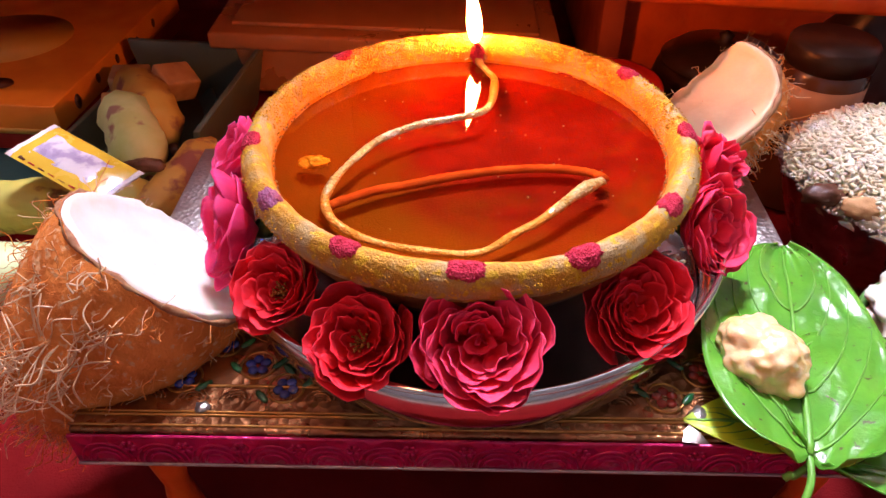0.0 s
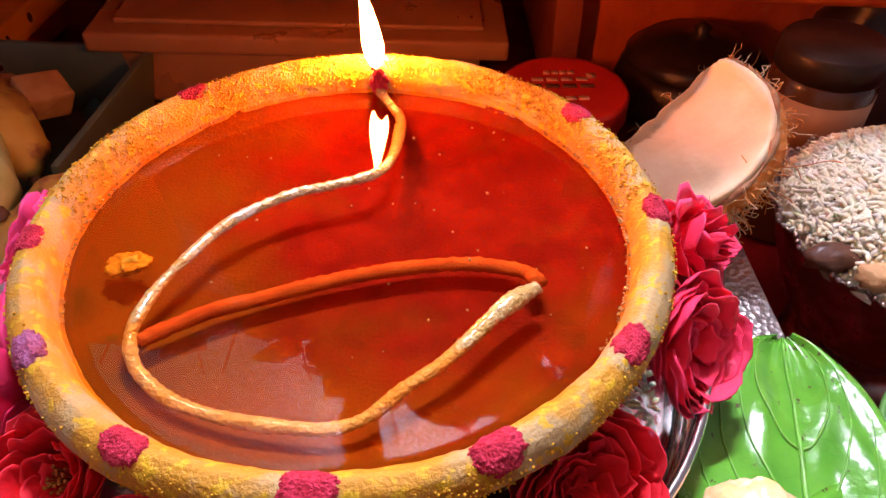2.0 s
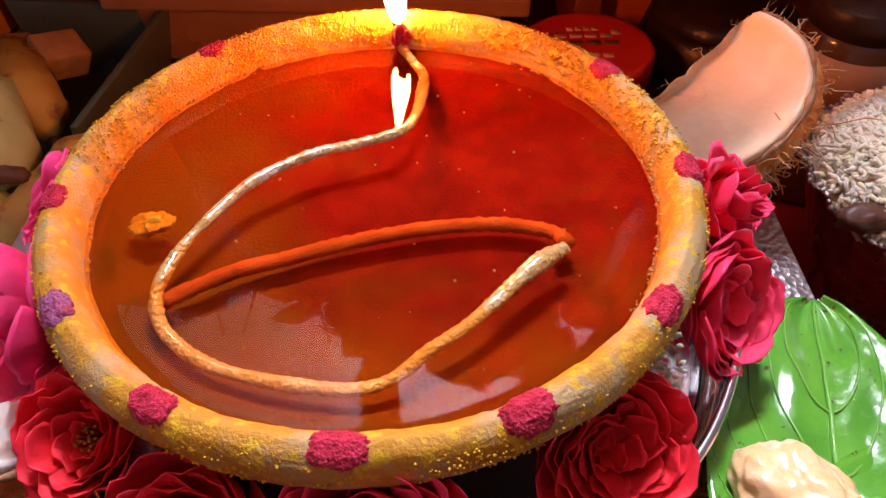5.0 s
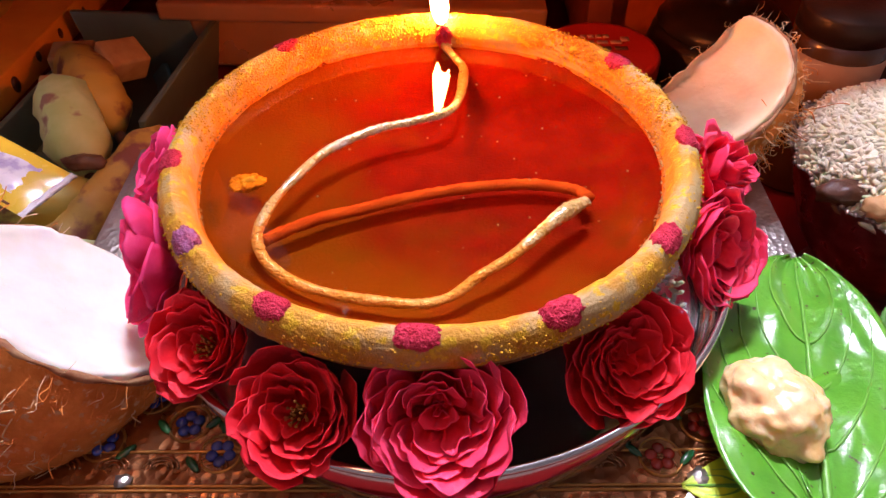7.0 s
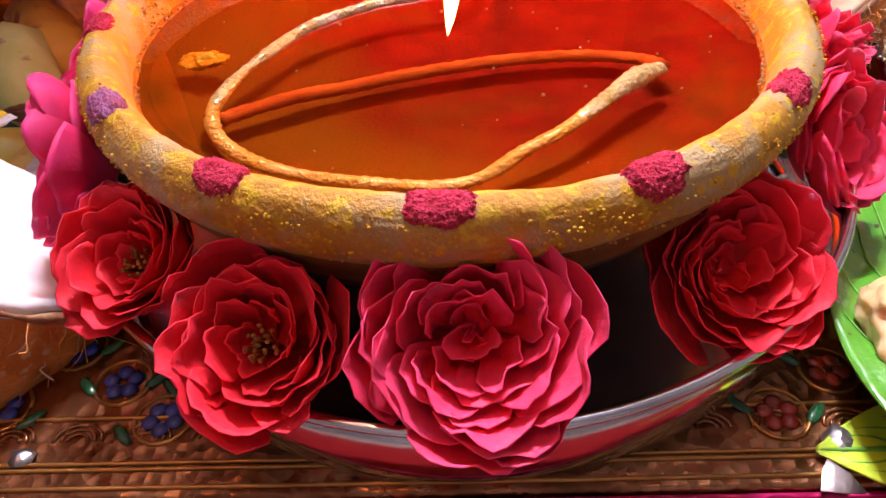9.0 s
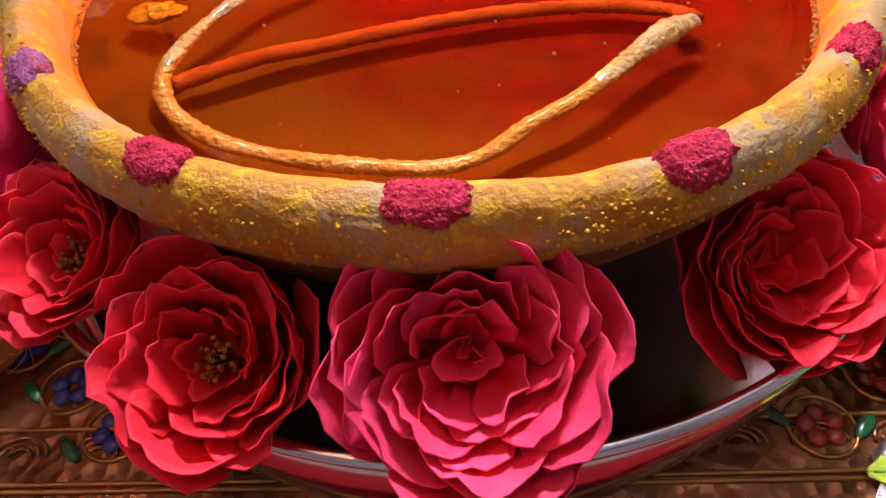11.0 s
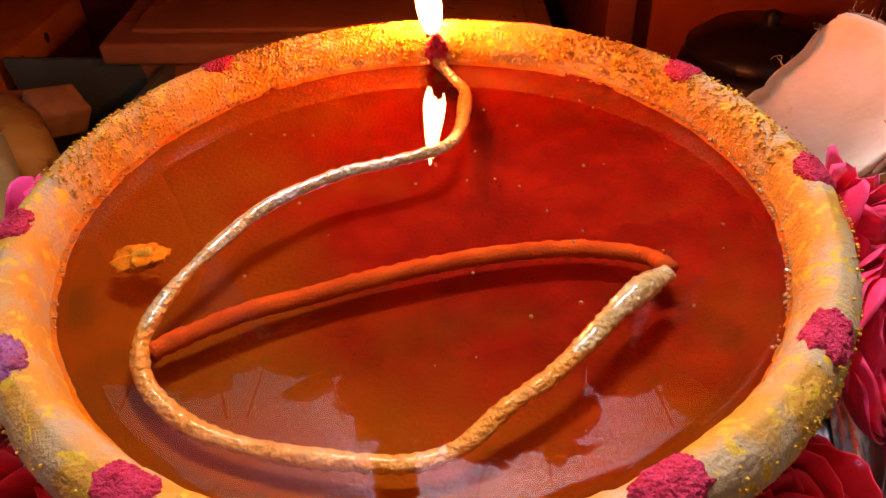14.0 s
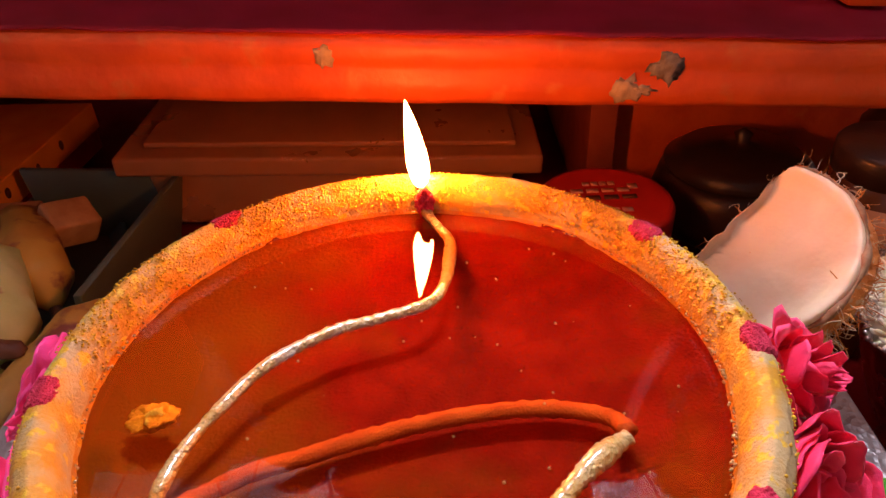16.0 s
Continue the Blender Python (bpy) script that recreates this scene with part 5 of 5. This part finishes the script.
def pillow(w, h, thick, crimp):
    bm = bmesh.new()
    for s in (1, -1):
        g = []
        for i in range(21):
            g.append([])
            for j in range(13):
                u, v = i / 10 - 1, j / 6 - 1
                z = s * thick * max(0, (1 - abs(u) ** 4) * (1 - abs(v) ** 4)) + 0.0006 * noise.noise((u * 3, v * 3, 2))
                g[-1].append(bm.verts.new((u * w / 2 + (crimp * (-1) ** j if abs(u) == 1 else 0), v * h / 2, z + s * 0.00015)))
        for a, b in zip(g, g[1:]):
            for j in range(12):
                f = (a[j], b[j], b[j + 1], a[j + 1])
                bm.faces.new(f if s > 0 else f[::-1])
    return bm


part("wrapper", pillow(0.068, 0.034, 0.0028, 0.0006), sachet_yellow, sachet)
part("print_panel", pillow(0.044, 0.020, 0.0012, 0.0), sachet_violet, sachet, "violet and white printed panel").location = (-0.002, 0, 0.0022)
for x in (-0.0325, 0.0325):
    part("end_seal", pillow(0.004, 0.0345, 0.0008, 0.0004), sachet_white, sachet, "crimped white seal").location = (x, 0, 0.0003)
for k in range(7):
    part("print_bar", box(-0.026 + k * 0.0075, -0.0215 + k * 0.0075, -0.0155, -0.0135, 0.0006, 0.0012), carton_red if k % 2 else print_dark, sachet)

# ---- goods stored under the shelf ----
dish = tagged(part("teal_tray", lathe([(0.0, 0.0), (0.115, 0.0), (0.125, 0.012), (0.128, 0.012), (0.118, -0.001), (0.0, -0.001)], 64, False), teal), "flat teal plastic tray under the carton", "tray")
dish.location = (-0.335, 0.235, FLOOR + 0.002)
dish.scale = (1.1, 1.0, 1.0)
ctn = thing("sweet_carton", "flat orange printed carton with a red band", "carton", Matrix.Translation((-0.296, 0.203, FLOOR + 0.006)) @ Matrix.Rotation(radians(-4), 4, "Z"))
part("lid", box(-0.20, 0, 0, 0.235, 0.018, 0.040, 0.0012), carton, ctn)
part("base", box(-0.198, -0.002, 0.002, 0.233, 0.0, 0.0178, 0.001), carton_red, ctn, "red lower half")
for x, y, w, h, m in ((-0.10, 0.11, 0.055, 0.05, print_gold), (-0.13, 0.03, 0.022, 0.010, print_dark), (-0.06, 0.03, 0.012, 0.008, print_dark)):
    part("print_patch", lathe([(0.0, 0.0), (1.0, 0.0), (1.0, 0.0006), (0.0, 0.0006)], 40, False), m, ctn, "faded print on the lid").matrix_basis = Matrix.Translation((x, y, 0.0402)) @ Matrix.Diagonal((w, h, 1 if m is print_gold else 2, 1))
part("gold_border", box(-0.199, -0.001, -0.0005, 0.0005, 0.0155, 0.020), print_gold, ctn, "gold line round the lid")
for y, z, r in ((0.03, 0.028, 0.006), (0.065, 0.030, 0.004), (0.10, 0.030, 0.004), (0.14, 0.029, 0.003), (0.175, 0.030, 0.004)):
    part("print_mark", lathe([(0.0, 0.0), (1.0, 0.0), (1.0, 0.0006), (0.0, 0.0006)], 20, False), print_dark, ctn).matrix_basis = Matrix.Translation((-0.0002, y, z)) @ Matrix.Rotation(math.pi / 2, 4, "Y") @ Matrix.Diagonal((r, r * 0.7, 1, 1))

gb = thing("plastic_bin", "grey-green plastic bin holding tan blocks", "bin", Matrix.Translation((-0.228, 0.235, FLOOR)) @ Matrix.Rotation(radians(-6), 4, "Z"))
for nm, b in (("bottom", (-0.045, 0.045, -0.06, 0.06, 0.0, 0.003)), ("wall", (0.045, 0.049, -0.062, 0.062, 0, 0.052)), ("wall", (-0.049, -0.045, -0.062, 0.062, 0, 0.030)), ("wall", (-0.045, 0.045, -0.062, -0.058, 0, 0.016)), ("wall", (-0.045, 0.045, 0.058, 0.062, 0, 0.052))):
    w = box(*b, 0.001)
    for v in w.verts:
        v.co.x *= 1 + 0.25 * v.co.z / 0.05
        v.co.y *= 1 + 0.12 * v.co.z / 0.05
    part(nm, w, bin_green, gb)
for x, y, z, s, r in ((-0.252, 0.215, -0.012, 0.013, 20), (-0.222, 0.250, -0.008, 0.015, 50), (-0.262, 0.262, -0.015, 0.015, 10), (-0.232, 0.205, -0.022, 0.013, 70), (-0.243, 0.235, -0.033, 0.016, 30)):
    blk = tagged(part("tan_block", box(-s, s, -s * 0.8, s * 0.8, -s * 0.7, s * 0.7, 0.003, 3), tan_block), "tan square block lying in the bin", "block", "blocks in the bin")
    blk.matrix_basis = pose(x, y, z, r * 0.5, r * 0.3, r)

tub = thing("plastic_container", "large frosted plastic container with a clip-on lid", "container", pose(-0.06, 0.285, 0.0, 0, 2.2, 0))
part("lid", box(-0.142, 0.142, 0.0, 0.17, -0.002, 0.012, 0.003, 3), frosted, tub)
bx = box(-0.125, 0.125, 0.008, 0.162, FLOOR + 0.006, -0.0025, 0.005, 3)
for v in bx.verts:
    v.co.x *= 1 + 0.06 * (v.co.z / 0.05)
part("tub", bx, frosted, tub)
part("lid_ridge", box(-0.125, 0.125, 0.015, 0.155, 0.0122, 0.016, 0.0015, 2), frosted, tub)
for k in range(9):
    p = part("content", lump(0.014, (1.3, 1, 0.8), 0.3, 2, k * 1.7, 3), tan_block if k % 3 else carton_red, tub, "dim packet inside the container")
    p.location = (-0.10 + 0.025 * k, 0.03 + 0.03 * (k % 3), -0.028)

jar = thing("red_lidded_jar", "squat plastic jar with a red printed screw lid", "jar", Matrix.Translation((0.108, 0.217, FLOOR)))
part("body", lathe([(0.0, 0.0), (0.032, 0.0), (0.036, 0.004), (0.036, 0.044), (0.033, 0.047), (0.0, 0.047)], 64, False), lid_red, jar)
lid = part("lid", lathe([(0.0385, 0.046), (0.0392, 0.048), (0.0392, 0.060), (0.0378, 0.0625), (0.0350, 0.0630), (0.0335, 0.0622), (0.0, 0.0622)], 96, False), lid_red, jar, "red ribbed lid")
for i, (y, w) in enumerate(((0.018, 0.020), (0.010, 0.036), (0.002, 0.042), (-0.012, 0.030))):
    for k in range(4):
        part("print_bar", box(-w / 2 + k * w / 4, -w / 2 + (k + 0.78) * w / 4, y - 0.002, y + 0.002, 0.0623, 0.0628), print_pale if i != 2 else print_dark, lid)
part("print_square", box(0.016, 0.0215, 0.011, 0.0165, 0.0623, 0.0628), print_pale, lid)

pot = thing("dark_pot", "blackened round metal pot with a knobbed lid", "pot", Matrix.Translation((0.205, 0.272, FLOOR)))
part("belly", lathe([(0.0, 0.0), (0.03, 0.0), (0.046, 0.012), (0.052, 0.03), (0.048, 0.046), (0.042, 0.052), (0.0, 0.052)], 64, False), black_pot, pot)
part("lid", lathe([(0.045, 0.052), (0.046, 0.054), (0.036, 0.062), (0.012, 0.067), (0.004, 0.069), (0.006, 0.074), (0.0, 0.077)], 48, False), black_pot, pot)
bj = thing("brown_jar", "squat brown glass jar with a faded cream label", "jar", Matrix.Translation((0.232, 0.168, FLOOR)))
part("glass", lathe([(0.0, 0.0), (0.024, 0.0), (0.026, 0.003), (0.026, 0.098), (0.022, 0.104), (0.0, 0.104)], 48, False), brown_glass, bj)
part("label_band", lathe([(0.0264, 0.066), (0.0267, 0.066), (0.0267, 0.092), (0.0264, 0.092)], 48, False), jar_label, bj, "faded cream paper label")
part("cap", lathe([(0.0235, 0.100), (0.0265, 0.102), (0.0265, 0.114), (0.025, 0.116), (0.0, 0.116)], 48, False), black_pot, bj)
bt = thing("dark_bottle", "tall dark bottle standing behind the rice cup", "bottle", Matrix.Translation((0.290, 0.235, FLOOR)))
part("glass", lathe([(0.0, 0.0), (0.030, 0.0), (0.032, 0.004), (0.032, 0.09), (0.012, 0.115), (0.012, 0.122), (0.0, 0.122)], 48, False), black_pot, bt)

# small steel handbell before the stool
bell = thing("steel_handbell", "small steel handbell with a round ball handle on the cloth", "bell", Matrix.Translation((0.0785, -0.1185, FLOOR)))
part("bell_body", lathe([(0.016, 0.0), (0.017, 0.001), (0.013, 0.008), (0.010, 0.018), (0.004, 0.022), (0.0, 0.022)], 40, False), steel, bell)
part("stem", lathe([(0.003, 0.0215), (0.002, 0.028), (0.0032, 0.031), (0.002, 0.034), (0.002, 0.040)], 20, False), steel, bell)
ball = bmesh.new()
bmesh.ops.create_uvsphere(ball, u_segments=32, v_segments=18, radius=0.0085)
part("ball", ball, pearl, bell, "polished ball end").location = (0, 0, 0.0475)

# fallen petals on the cloth before the stool
for x, y, r in ((-0.135, -0.125, 20), (-0.118, -0.118, 80)):
    me = petal_mesh("fallen_petal", 0.020, 0.9, 0.5, 0.1, x * 90, banana_brown)
    fp = new("fallen_petal", me)
    fp.matrix_basis = pose(x, y, FLOOR + 0.002, 0, 0, r)
    tagged(fp, "dry yellow petal fallen on the red cloth", "petal", "fallen petals")
